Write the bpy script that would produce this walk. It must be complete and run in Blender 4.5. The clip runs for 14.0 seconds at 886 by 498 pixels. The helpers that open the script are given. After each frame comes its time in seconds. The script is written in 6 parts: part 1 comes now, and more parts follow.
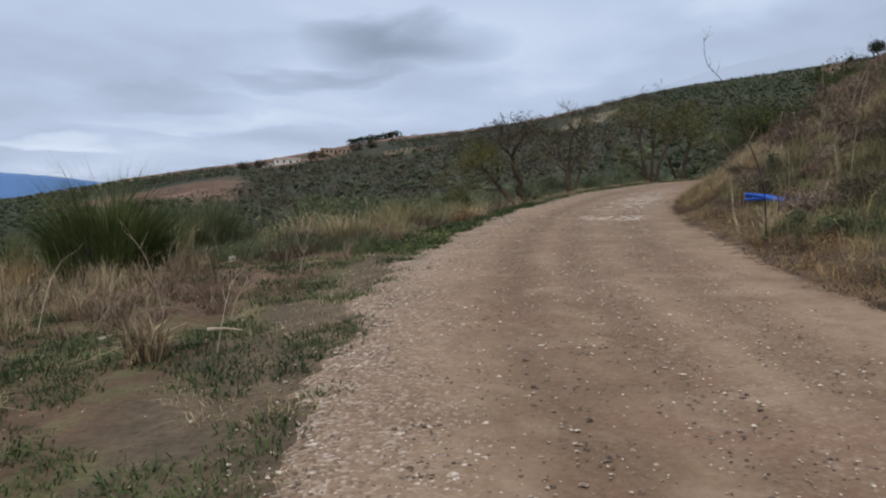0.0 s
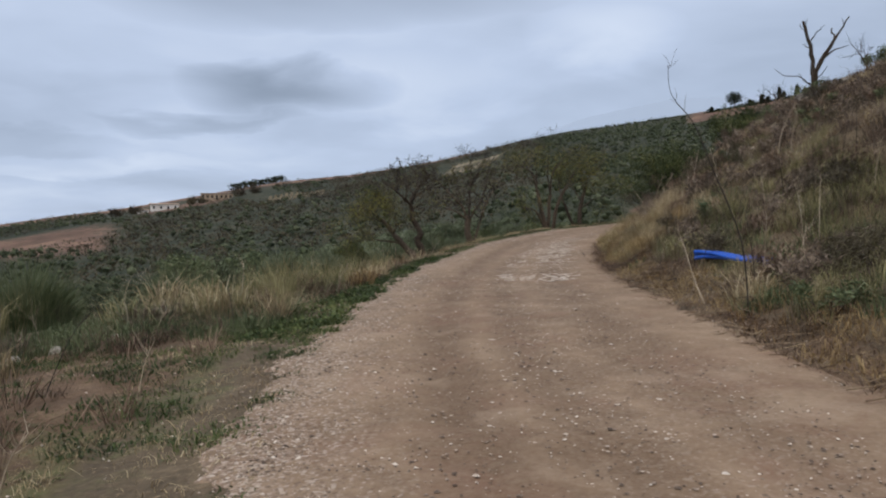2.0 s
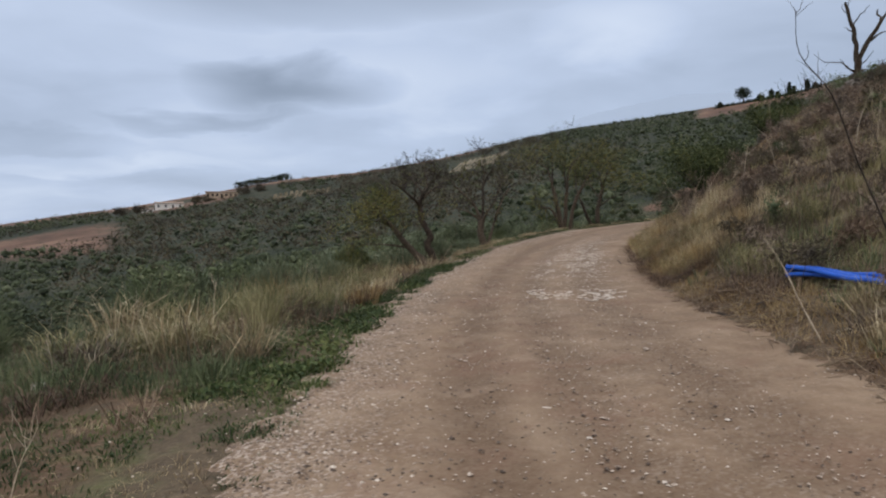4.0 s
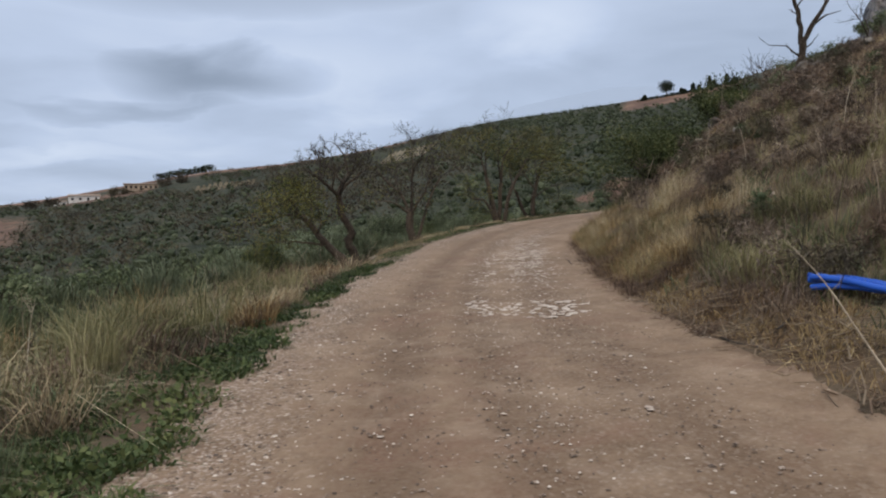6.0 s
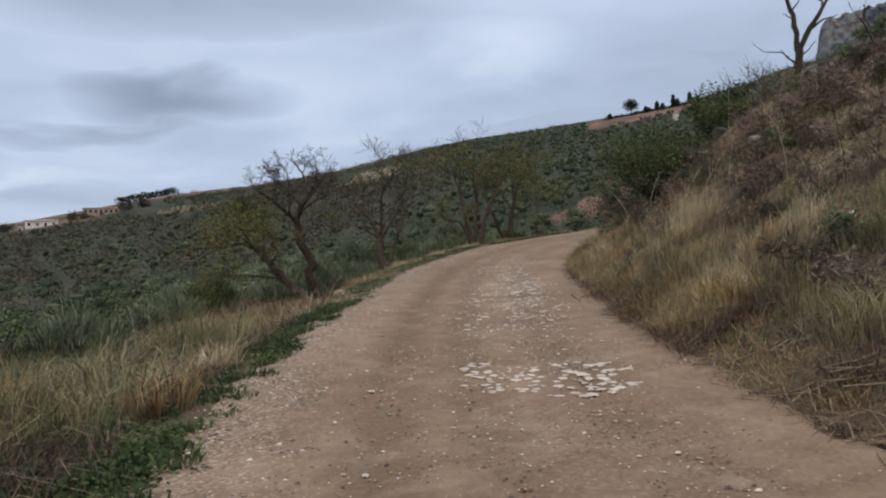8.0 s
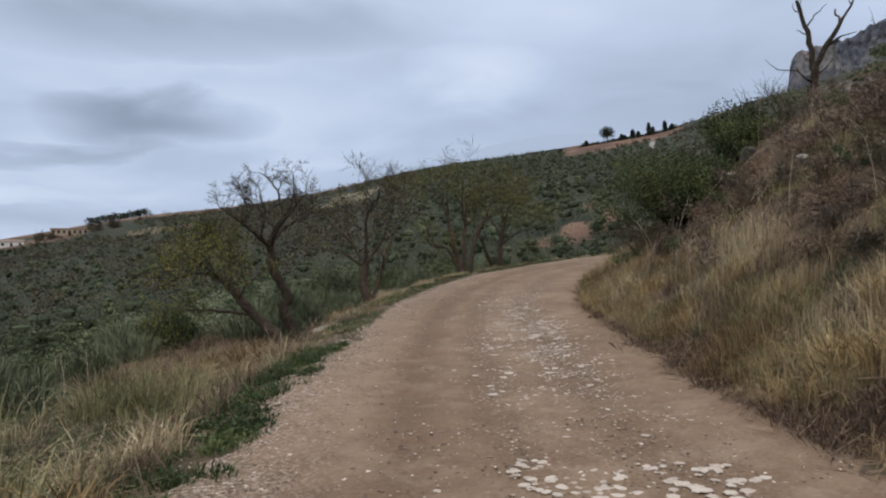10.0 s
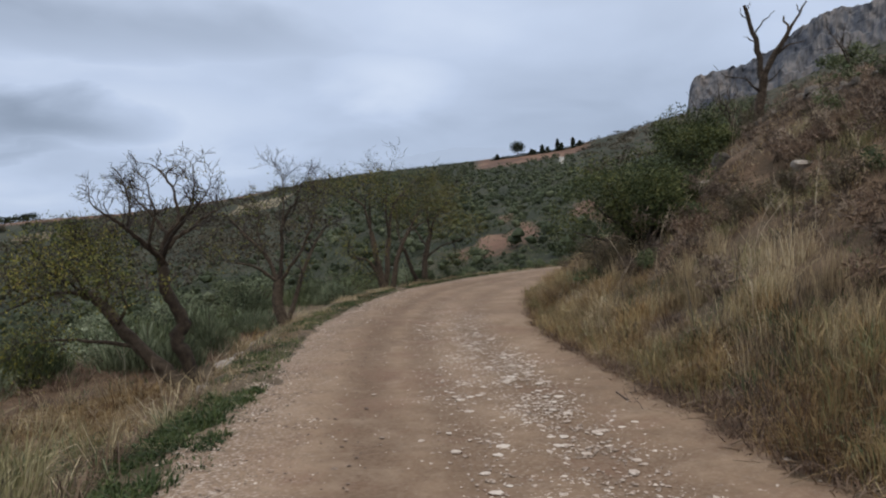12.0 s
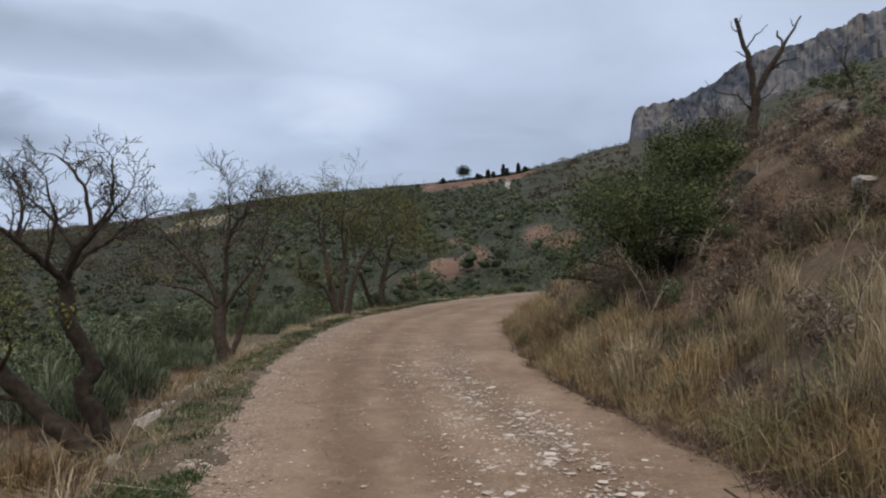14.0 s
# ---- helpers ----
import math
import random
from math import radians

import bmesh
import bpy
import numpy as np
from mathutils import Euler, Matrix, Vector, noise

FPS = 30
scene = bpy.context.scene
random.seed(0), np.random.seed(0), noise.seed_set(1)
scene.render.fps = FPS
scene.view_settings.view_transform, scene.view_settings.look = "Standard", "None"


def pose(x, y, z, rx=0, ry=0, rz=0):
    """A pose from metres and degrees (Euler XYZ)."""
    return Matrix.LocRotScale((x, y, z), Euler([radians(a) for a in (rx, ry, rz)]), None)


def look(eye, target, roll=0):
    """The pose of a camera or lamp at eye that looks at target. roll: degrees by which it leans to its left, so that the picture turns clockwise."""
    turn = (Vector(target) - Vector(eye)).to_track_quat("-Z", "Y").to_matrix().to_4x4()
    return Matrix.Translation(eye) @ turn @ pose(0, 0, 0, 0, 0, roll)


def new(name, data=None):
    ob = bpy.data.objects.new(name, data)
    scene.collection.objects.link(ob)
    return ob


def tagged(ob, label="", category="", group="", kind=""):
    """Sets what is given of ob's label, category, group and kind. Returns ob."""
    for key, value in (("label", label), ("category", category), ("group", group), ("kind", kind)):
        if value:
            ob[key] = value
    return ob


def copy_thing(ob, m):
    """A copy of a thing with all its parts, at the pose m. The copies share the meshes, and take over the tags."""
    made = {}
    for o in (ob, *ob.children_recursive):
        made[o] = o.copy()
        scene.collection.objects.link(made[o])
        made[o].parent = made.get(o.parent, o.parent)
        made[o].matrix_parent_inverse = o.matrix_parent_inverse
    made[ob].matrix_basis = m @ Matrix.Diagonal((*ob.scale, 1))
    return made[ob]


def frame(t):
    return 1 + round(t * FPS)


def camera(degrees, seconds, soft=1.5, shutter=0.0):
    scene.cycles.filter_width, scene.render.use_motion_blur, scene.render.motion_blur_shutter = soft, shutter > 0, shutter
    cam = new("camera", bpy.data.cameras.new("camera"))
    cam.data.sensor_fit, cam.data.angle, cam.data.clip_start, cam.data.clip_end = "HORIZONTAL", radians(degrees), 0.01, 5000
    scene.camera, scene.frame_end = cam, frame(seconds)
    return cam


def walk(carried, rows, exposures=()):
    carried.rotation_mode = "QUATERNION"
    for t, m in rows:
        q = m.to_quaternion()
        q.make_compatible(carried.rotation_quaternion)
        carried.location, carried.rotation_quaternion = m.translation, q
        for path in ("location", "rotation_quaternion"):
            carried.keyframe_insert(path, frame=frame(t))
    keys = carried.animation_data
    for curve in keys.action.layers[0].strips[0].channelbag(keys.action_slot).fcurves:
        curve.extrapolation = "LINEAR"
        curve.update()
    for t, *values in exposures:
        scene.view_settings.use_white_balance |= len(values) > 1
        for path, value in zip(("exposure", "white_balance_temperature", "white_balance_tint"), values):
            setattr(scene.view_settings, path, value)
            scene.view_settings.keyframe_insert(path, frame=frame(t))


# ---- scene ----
cam = camera(61.5, 14.0, soft=2.1)
METRES, EYE, TILT, LEAN, TURN = 19.5, 1.55, -4.5, 0.0, 0.0
ROWS = [
    (0.0, 0.0, 0.0, 0.0, 0.0, 0.0, 0.0),
    (0.5, -0.0043, 0.0332, 0.0064, -3.4, 1.26, 0.25),
    (1.0, -0.0061, 0.0688, 0.0134, -6.8, 2.26, 0.33),
    (1.5, -0.0055, 0.1073, 0.018, -8.99, 2.79, 0.96),
    (2.0, -0.0083, 0.144, 0.0256, -8.57, 3.26, 1.38),
    (4.5, 0.0082, 0.3163, 0.0506, -8.09, 2.89, 1.53),
    (5.0, 0.0156, 0.3526, 0.0556, -9.33, 2.57, 1.65),
    (5.5, 0.0224, 0.3861, 0.0599, -11.38, 2.3, 2.1),
    (6.0, 0.0327, 0.4202, 0.0615, -13.39, 2.25, 2.33),
    (6.5, 0.0388, 0.4563, 0.0662, -14.81, 2.36, 2.77),
    (7.0, 0.045, 0.4922, 0.0713, -15.75, 2.64, 3.08),
    (7.5, 0.0524, 0.5293, 0.0772, -15.78, 3.18, 3.29),
    (10.0, 0.0704, 0.6945, 0.0994, -17.73, 5.45, 2.93),
    (10.5, 0.0751, 0.7307, 0.1066, -19.93, 5.97, 2.94),
    (11.0, 0.0822, 0.7673, 0.1111, -21.8, 5.78, 3.17),
    (11.5, 0.0863, 0.8052, 0.1148, -23.23, 5.67, 3.06),
    (12.0, 0.0908, 0.84, 0.1179, -24.74, 5.96, 2.86),
    (12.5, 0.0953, 0.8746, 0.122, -26.59, 6.04, 2.85),
    (13.0, 0.1026, 0.9075, 0.127, -27.82, 6.74, 2.87),
    (13.5, 0.1099, 0.9392, 0.1324, -28.46, 7.31, 2.55),
    (14.0, 0.1168, 0.9787, 0.1353, -29.23, 7.53, 2.25),
]
walk(cam, [(t, pose(0, 0, EYE, TILT, LEAN, TURN) @ pose(METRES * x, METRES * y, METRES * z, 90 + pitch, roll, yaw)) for t, x, y, z, yaw, pitch, roll in ROWS])

# ---- world, sun, exposure ----
scene.view_settings.exposure = 0.0


def shader(tree, kind, **values):
    n = tree.nodes.new(kind)
    for key, value in values.items():
        n.inputs[key.replace("_", " ")].default_value = value
    return n


def maths(tree, op, a, b=0.0, clamp=False):
    n = tree.nodes.new("ShaderNodeMath")
    n.operation, n.use_clamp = op, clamp
    for k, v in enumerate((a, b)):
        if isinstance(v, (int, float)):
            n.inputs[k].default_value = v
        else:
            tree.links.new(v, n.inputs[k])
    return n.outputs[0]


def mixed(tree, fac, a, b):
    n = tree.nodes.new("ShaderNodeMix")
    n.data_type = "RGBA"
    for sock, v in ((n.inputs[0], fac), (n.inputs[6], a), (n.inputs[7], b)):
        if isinstance(v, (int, float)):
            sock.default_value = v
        elif isinstance(v, tuple):
            sock.default_value = (*v, 1)
        else:
            tree.links.new(v, sock)
    return n.outputs[2]


def ramp(tree, fac, stops, constant=False):
    n = tree.nodes.new("ShaderNodeValToRGB")
    n.color_ramp.interpolation = "CONSTANT" if constant else "LINEAR"
    while len(n.color_ramp.elements) < len(stops):
        n.color_ramp.elements.new(0.5)
    for el, (at, c) in zip(n.color_ramp.elements, stops):
        el.position = at
        el.color = (*c, 1) if isinstance(c, tuple) else (c, c, c, 1)
    tree.links.new(fac, n.inputs[0])
    return n.outputs[0]


def noise_node(tree, vector, scale, detail=4.0, rough=0.55, distort=0.0):
    n = shader(tree, "ShaderNodeTexNoise", Scale=scale, Detail=detail, Roughness=rough, Distortion=distort)
    if vector is not None:
        tree.links.new(vector, n.inputs["Vector"])
    return n.outputs["Fac"]


SUN_AZIMUTH, SUN_HEIGHT = 205.0, 48.0
world = bpy.data.worlds.new("overcast_sky")
scene.world = world
world.use_nodes = True
wt = world.node_tree
wt.nodes.clear()
way = wt.nodes.new("ShaderNodeTexCoord").outputs["Generated"]
split = wt.nodes.new("ShaderNodeSeparateXYZ")
wt.links.new(way, split.inputs[0])
dx, dy, dz = split.outputs
clear = wt.nodes.new("ShaderNodeTexSky")
clear.sky_type, clear.sun_disc = "NISHITA", False
clear.sun_elevation, clear.sun_rotation = radians(SUN_HEIGHT), radians(SUN_AZIMUTH)
low = maths(wt, "ADD", maths(wt, "MAXIMUM", dz, 0.0), 0.16)
flat = wt.nodes.new("ShaderNodeCombineXYZ")
wt.links.new(maths(wt, "DIVIDE", dx, low), flat.inputs[0])
wt.links.new(maths(wt, "DIVIDE", dy, low), flat.inputs[1])
big = noise_node(wt, flat.outputs[0], 0.55, 4.0, 0.45, 0.5)
small = noise_node(wt, flat.outputs[0], 1.7, 5.0, 0.5, 0.3)
cover = maths(wt, "ADD", maths(wt, "MULTIPLY", big, 0.5), maths(wt, "ADD", 0.125, maths(wt, "MULTIPLY", small, 0.25)))


def bank_of_cloud(azimuth, height, wide, tall):
    """A soft long cloud: 1 in its middle, 0 outside."""
    a, h = radians(azimuth), radians(height)
    side = maths(wt, "SUBTRACT", maths(wt, "MULTIPLY", dx, math.cos(a)), maths(wt, "MULTIPLY", dy, math.sin(a)))
    up = maths(wt, "SUBTRACT", dz, math.sin(h))
    p = maths(wt, "POWER", maths(wt, "DIVIDE", side, radians(wide)), 2.0)
    q = maths(wt, "POWER", maths(wt, "DIVIDE", maths(wt, "ADD", up, maths(wt, "MULTIPLY", maths(wt, "SUBTRACT", small, 0.5), 0.10)), radians(tall)), 2.0)
    facing = maths(wt, "GREATER_THAN", maths(wt, "ADD", maths(wt, "MULTIPLY", dx, math.sin(a)), maths(wt, "MULTIPLY", dy, math.cos(a))), 0.0)
    r = maths(wt, "SUBTRACT", 1.0, maths(wt, "ADD", p, q), True)
    return maths(wt, "MULTIPLY", r, facing)


dark = maths(wt, "MULTIPLY", bank_of_cloud(-2.5, 10.8, 8.5, 2.3), 0.26)
for azimuth, height, wide, tall, much in ((-9, 8.2, 8, 1.0, 0.16), (0, 17.5, 18, 2.6, 0.16), (30, 10.5, 16, 1.4, 0.03), (-20, 6.5, 7, 0.8, 0.05), (38, 20, 14, 4, 0.02)):
    dark = maths(wt, "ADD", dark, maths(wt, "MULTIPLY", bank_of_cloud(azimuth, height, wide, tall), much))
for azimuth, height, wide, tall, much in ((21, 14.5, 6, 2.8, 0.10), (6, 10.5, 11, 3.0, 0.07), (-16, 5.0, 11, 1.0, 0.09), (-28, 3.0, 5, 0.7, 0.16), (-14, 12.5, 9, 2.0, 0.03)):
    dark = maths(wt, "SUBTRACT", dark, maths(wt, "MULTIPLY", bank_of_cloud(azimuth, height, wide, tall), much))
cover = maths(wt, "SUBTRACT", cover, dark)
clouds = ramp(wt, cover, ((0.24, (0.230, 0.285, 0.380)), (0.40, (0.400, 0.480, 0.630)), (0.52, (0.510, 0.605, 0.790)), (0.66, (0.680, 0.770, 0.930))))
gain = maths(wt, "POWER", maths(wt, "MAXIMUM", dz, 0.0), 2.4)
lit = wt.nodes.new("ShaderNodeVectorMath")
lit.operation = "MULTIPLY"
wt.links.new(clouds, lit.inputs[0])
high = wt.nodes.new("ShaderNodeCombineXYZ")
for k, much in enumerate((1.95, 1.62, 1.15)):
    wt.links.new(maths(wt, "ADD", 1.0, maths(wt, "MULTIPLY", gain, much)), high.inputs[k])
wt.links.new(high.outputs[0], lit.inputs[1])
blue = wt.nodes.new("ShaderNodeVectorMath")
blue.operation = "SCALE"
wt.links.new(clear.outputs[0], blue.inputs[0])
blue.inputs["Scale"].default_value = 0.10
back = wt.nodes.new("ShaderNodeBackground")
wt.links.new(mixed(wt, 0.94, blue.outputs[0], lit.outputs[0]), back.inputs[0])
back.inputs[1].default_value = 1.0
wt.links.new(back.outputs[0], wt.nodes.new("ShaderNodeOutputWorld").inputs[0])

sun = new("sun", bpy.data.lights.new("sun", "SUN"))
sun.data.energy, sun.data.angle, sun.data.color = 1.45, radians(22), (1.0, 0.92, 0.82)
a, h = radians(SUN_AZIMUTH), radians(SUN_HEIGHT)
sun.matrix_world = look((0, 0, 60), (-math.sin(a) * math.cos(h), -math.cos(a) * math.cos(h), 60 - math.sin(h)))

# ---- materials ----


def material(name, rough=0.9, bump=0.0):
    """A new node material: its tree, its Principled node and the object's coordinates."""
    m = bpy.data.materials.new(name)
    m.use_nodes = True
    t = m.node_tree
    p = t.nodes["Principled BSDF"]
    p.inputs["Roughness"].default_value = rough
    p.inputs["Specular IOR Level"].default_value = 0.25
    return m, t, p


def place(t):
    return t.nodes.new("ShaderNodeNewGeometry").outputs["Position"]


def attribute(t, name):
    n = t.nodes.new("ShaderNodeAttribute")
    n.attribute_name = name
    return n.outputs["Fac"]


def bumped(t, p, height, strength=0.5, distance=0.02):
    n = shader(t, "ShaderNodeBump", Strength=strength, Distance=distance)
    t.links.new(height, n.inputs["Height"])
    t.links.new(n.outputs[0], p.inputs["Normal"])


def plant_material(name, colours, patch=0.8, see_through=0.10, rough=0.75):
    """Blades and leaves: each island its own shade, and broad patches."""
    m, t, p = material(name, rough)
    island = t.nodes.new("ShaderNodeNewGeometry").outputs["Random Per Island"]
    broad = noise_node(t, place(t), patch, 3.0)
    f = maths(t, "ADD", maths(t, "ADD", 0.04, maths(t, "MULTIPLY", island, 0.72)), maths(t, "MULTIPLY", maths(t, "SUBTRACT", broad, 0.5), 1.9), True)
    stops = [(k / max(1, len(colours) - 1), c) for k, c in enumerate(colours)]
    col = ramp(t, f, stops)
    t.links.new(col, p.inputs["Base Color"])
    thin = t.nodes.new("ShaderNodeBsdfTranslucent")
    t.links.new(col, thin.inputs[0])
    mix = t.nodes.new("ShaderNodeMixShader")
    mix.inputs[0].default_value = see_through
    t.links.new(p.outputs[0], mix.inputs[1])
    t.links.new(thin.outputs[0], mix.inputs[2])
    t.links.new(mix.outputs[0], t.nodes["Material Output"].inputs["Surface"])
    return m


def mottled(name, colours, scale, rough=0.9, relief=0.02, fine=8.0, strength=0.6, single=0.0):
    """Bark, rock, soil: two scales of mottling and a fine relief."""
    m, t, p = material(name, rough)
    pos = place(t)
    info = t.nodes.new("ShaderNodeObjectInfo").outputs["Random"]
    f = maths(t, "ADD", maths(t, "MULTIPLY", noise_node(t, pos, scale, 5.0), 0.7), maths(t, "MULTIPLY", noise_node(t, pos, scale * fine, 3.0), 0.3))
    f = maths(t, "ADD", f, maths(t, "MULTIPLY", maths(t, "SUBTRACT", info, 0.5), 0.22))
    if single:
        island = t.nodes.new("ShaderNodeNewGeometry").outputs["Random Per Island"]
        f = maths(t, "ADD", f, maths(t, "MULTIPLY", maths(t, "SUBTRACT", island, 0.5), single))
    n = len(colours)
    t.links.new(ramp(t, f, [(0.28 + 0.44 * k / (n - 1), c) for k, c in enumerate(colours)]), p.inputs["Base Color"])
    bumped(t, p, noise_node(t, pos, scale * fine, 6.0, 0.65), strength, relief)
    return m


def ground_material():
    """Soil, straw, low green and stubble, mixed by where they grow."""
    m, t, p = material("soil_and_turf", 0.95)
    pos = place(t)
    n1, n2, n3 = noise_node(t, pos, 0.35, 5.0), noise_node(t, pos, 2.2, 5.0, 0.65), noise_node(t, pos, 17.0, 4.0, 0.7)
    soil = ramp(t, maths(t, "ADD", maths(t, "MULTIPLY", n2, 0.6), maths(t, "MULTIPLY", n3, 0.4)), ((0.3, (0.048, 0.029, 0.017)), (0.5, (0.109, 0.067, 0.040)), (0.7, (0.204, 0.136, 0.084))))
    straw = ramp(t, maths(t, "ADD", maths(t, "MULTIPLY", n2, 0.5), maths(t, "MULTIPLY", n3, 0.5)), ((0.3, (0.042, 0.030, 0.018)), (0.5, (0.100, 0.072, 0.044)), (0.7, (0.195, 0.142, 0.088))))
    green = ramp(t, maths(t, "ADD", maths(t, "MULTIPLY", n2, 0.4), maths(t, "MULTIPLY", n3, 0.6)), ((0.3, (0.025, 0.036, 0.011)), (0.5, (0.052, 0.076, 0.019)), (0.72, (0.112, 0.122, 0.045))))
    field = ramp(t, noise_node(t, pos, 0.05, 6.0, 0.6), ((0.3, (0.075, 0.042, 0.028)), (0.5, (0.135, 0.076, 0.050)), (0.7, (0.240, 0.145, 0.096))))
    grove = ramp(t, maths(t, "ADD", maths(t, "MULTIPLY", noise_node(t, pos, 0.09, 6.0, 0.65), 0.55), maths(t, "MULTIPLY", noise_node(t, pos, 1.1, 5.0, 0.7), 0.45)), ((0.38, (0.010, 0.014, 0.006)), (0.5, (0.026, 0.030, 0.015)), (0.64, (0.075, 0.062, 0.037))))
    edge = maths(t, "MULTIPLY", maths(t, "SUBTRACT", maths(t, "ADD", n1, maths(t, "MULTIPLY", n2, 0.9)), 0.95), 1.1)
    c = mixed(t, maths(t, "MULTIPLY", maths(t, "SUBTRACT", maths(t, "ADD", attribute(t, "soil"), edge), 0.35), 3.0, True), straw, soil)
    c = mixed(t, maths(t, "MULTIPLY", maths(t, "SUBTRACT", maths(t, "ADD", attribute(t, "green"), edge), 0.5), 2.5, True), c, green)
    c = mixed(t, attribute(t, "grove"), c, grove)
    c = mixed(t, maths(t, "MULTIPLY", maths(t, "SUBTRACT", maths(t, "ADD", attribute(t, "field"), maths(t, "MULTIPLY", edge, 0.9)), 0.4), 3.5, True), c, field)
    t.links.new(c, p.inputs["Base Color"])
    bumped(t, p, maths(t, "ADD", n2, maths(t, "MULTIPLY", n3, 0.6)), 0.8, 0.05)
    return m


def road_material():
    """Packed earth: pale gravel along the low side, darker wheel tracks, grit."""
    m, t, p = material("packed_earth", 0.93)
    pos = place(t)
    across = attribute(t, "across")
    n1, n2, n3 = noise_node(t, pos, 0.5, 4.0), noise_node(t, pos, 3.0, 5.0, 0.6), noise_node(t, pos, 22.0, 4.0, 0.7)
    bed = ramp(t, maths(t, "ADD", maths(t, "MULTIPLY", n1, 0.55), maths(t, "MULTIPLY", n2, 0.45)), ((0.34, (0.115, 0.070, 0.040)), (0.5, (0.198, 0.127, 0.078)), (0.64, (0.275, 0.190, 0.124))))
    wob = maths(t, "ADD", across, maths(t, "MULTIPLY", maths(t, "SUBTRACT", n1, 0.5), 0.10))
    track = ramp(t, wob, ((0.0, 0.0), (0.20, 0.1), (0.28, 0.9), (0.33, 0.8), (0.39, 0.2), (0.46, 0.75), (0.51, 0.6), (0.58, 0.05), (0.70, 0.7), (0.76, 0.5), (0.84, 0.1)))
    bed = mixed(t, maths(t, "MULTIPLY", track, 0.95), bed, (0.112, 0.066, 0.038))
    red = ramp(t, noise_node(t, pos, 0.8, 6.0, 0.7, 0.6), ((0.50, 0.0), (0.64, 0.55)))
    bed = mixed(t, red, bed, (0.165, 0.088, 0.056))
    bed = mixed(t, ramp(t, noise_node(t, pos, 1.7, 6.0, 0.65, 0.4), ((0.52, 0.0), (0.70, 0.5))), bed, (0.300, 0.215, 0.148))
    bed = mixed(t, maths(t, "MULTIPLY", maths(t, "SUBTRACT", n3, 0.35), 1.5, True), bed, mixed(t, 0.4, bed, (0.36, 0.275, 0.19)))
    bed = mixed(t, maths(t, "MULTIPLY", maths(t, "SUBTRACT", noise_node(t, pos, 9.0, 5.0, 0.7), 0.54), 4.0, True), bed, mixed(t, 0.35, bed, (0.075, 0.050, 0.032)))
    grit = t.nodes.new("ShaderNodeTexVoronoi")
    grit.inputs["Scale"].default_value = 38.0
    t.links.new(pos, grit.inputs["Vector"])
    tone = t.nodes.new("ShaderNodeSeparateColor")
    t.links.new(grit.outputs["Color"], tone.inputs[0])
    chip = ramp(t, tone.outputs[0], ((0.0, (0.090, 0.062, 0.045)), (0.45, (0.245, 0.172, 0.124)), (0.8, (0.385, 0.300, 0.235)), (1.0, (0.520, 0.440, 0.370))))
    pale = ramp(t, maths(t, "ADD", wob, maths(t, "MULTIPLY", n2, 0.16)), ((0.05, 0.85), (0.20, 0.40), (0.30, 0.05), (0.48, 0.06), (0.62, 0.22), (0.95, 0.12)))
    loose = maths(t, "MULTIPLY", pale, maths(t, "GREATER_THAN", maths(t, "ADD", tone.outputs[1], maths(t, "MULTIPLY", pale, 0.5)), 0.62))
    c = mixed(t, maths(t, "MULTIPLY", loose, 0.85), bed, chip)
    t.links.new(c, p.inputs["Base Color"])
    rise = maths(t, "ADD", maths(t, "MULTIPLY", maths(t, "MULTIPLY", maths(t, "SUBTRACT", 0.6, grit.outputs["Distance"]), loose), 1.0), maths(t, "ADD", maths(t, "MULTIPLY", n2, 0.8), maths(t, "MULTIPLY", n3, 0.35)))
    bumped(t, p, rise, 0.7, 0.025)
    return m


M_GROUND, M_ROAD = ground_material(), road_material()
M_STRAW = plant_material("dry_straw", ((0.100, 0.070, 0.041), (0.246, 0.180, 0.103), (0.414, 0.324, 0.189), (0.581, 0.492, 0.328)))
M_GOLD = plant_material("golden_straw", ((0.090, 0.050, 0.024), (0.215, 0.135, 0.060), (0.355, 0.250, 0.118), (0.510, 0.395, 0.215)))
M_GREY = plant_material("grey_dead_weeds", ((0.042, 0.032, 0.023), (0.108, 0.076, 0.057), (0.197, 0.146, 0.107), (0.393, 0.310, 0.229)))
M_GREEN = plant_material("fresh_green", ((0.020, 0.032, 0.010), (0.042, 0.062, 0.019), (0.075, 0.098, 0.032), (0.140, 0.150, 0.055)))
M_WEED = plant_material("grey_green_weed", ((0.040, 0.054, 0.024), (0.079, 0.099, 0.044), (0.132, 0.152, 0.073), (0.211, 0.206, 0.114)))
M_OLIVE = plant_material("olive_leaf", ((0.020, 0.027, 0.012), (0.042, 0.053, 0.025), (0.070, 0.082, 0.041), (0.118, 0.126, 0.068)), 0.12)
M_SCRUB = plant_material("bare_brown_scrub", ((0.032, 0.025, 0.017), (0.060, 0.047, 0.031), (0.088, 0.070, 0.043), (0.10, 0.088, 0.045)), 0.1)
M_BUSH = plant_material("dark_shrub_leaf", ((0.016, 0.023, 0.008), (0.038, 0.050, 0.016), (0.076, 0.088, 0.028), (0.150, 0.150, 0.050)), 1.2)
M_BROOM = plant_material("broom_green", ((0.026, 0.038, 0.010), (0.060, 0.082, 0.022), (0.115, 0.138, 0.042), (0.22, 0.23, 0.10)), 1.0)
M_ALMOND = plant_material("yellowing_leaf", ((0.055, 0.065, 0.016), (0.11, 0.115, 0.026), (0.18, 0.165, 0.036), (0.25, 0.18, 0.045)), 0.9)
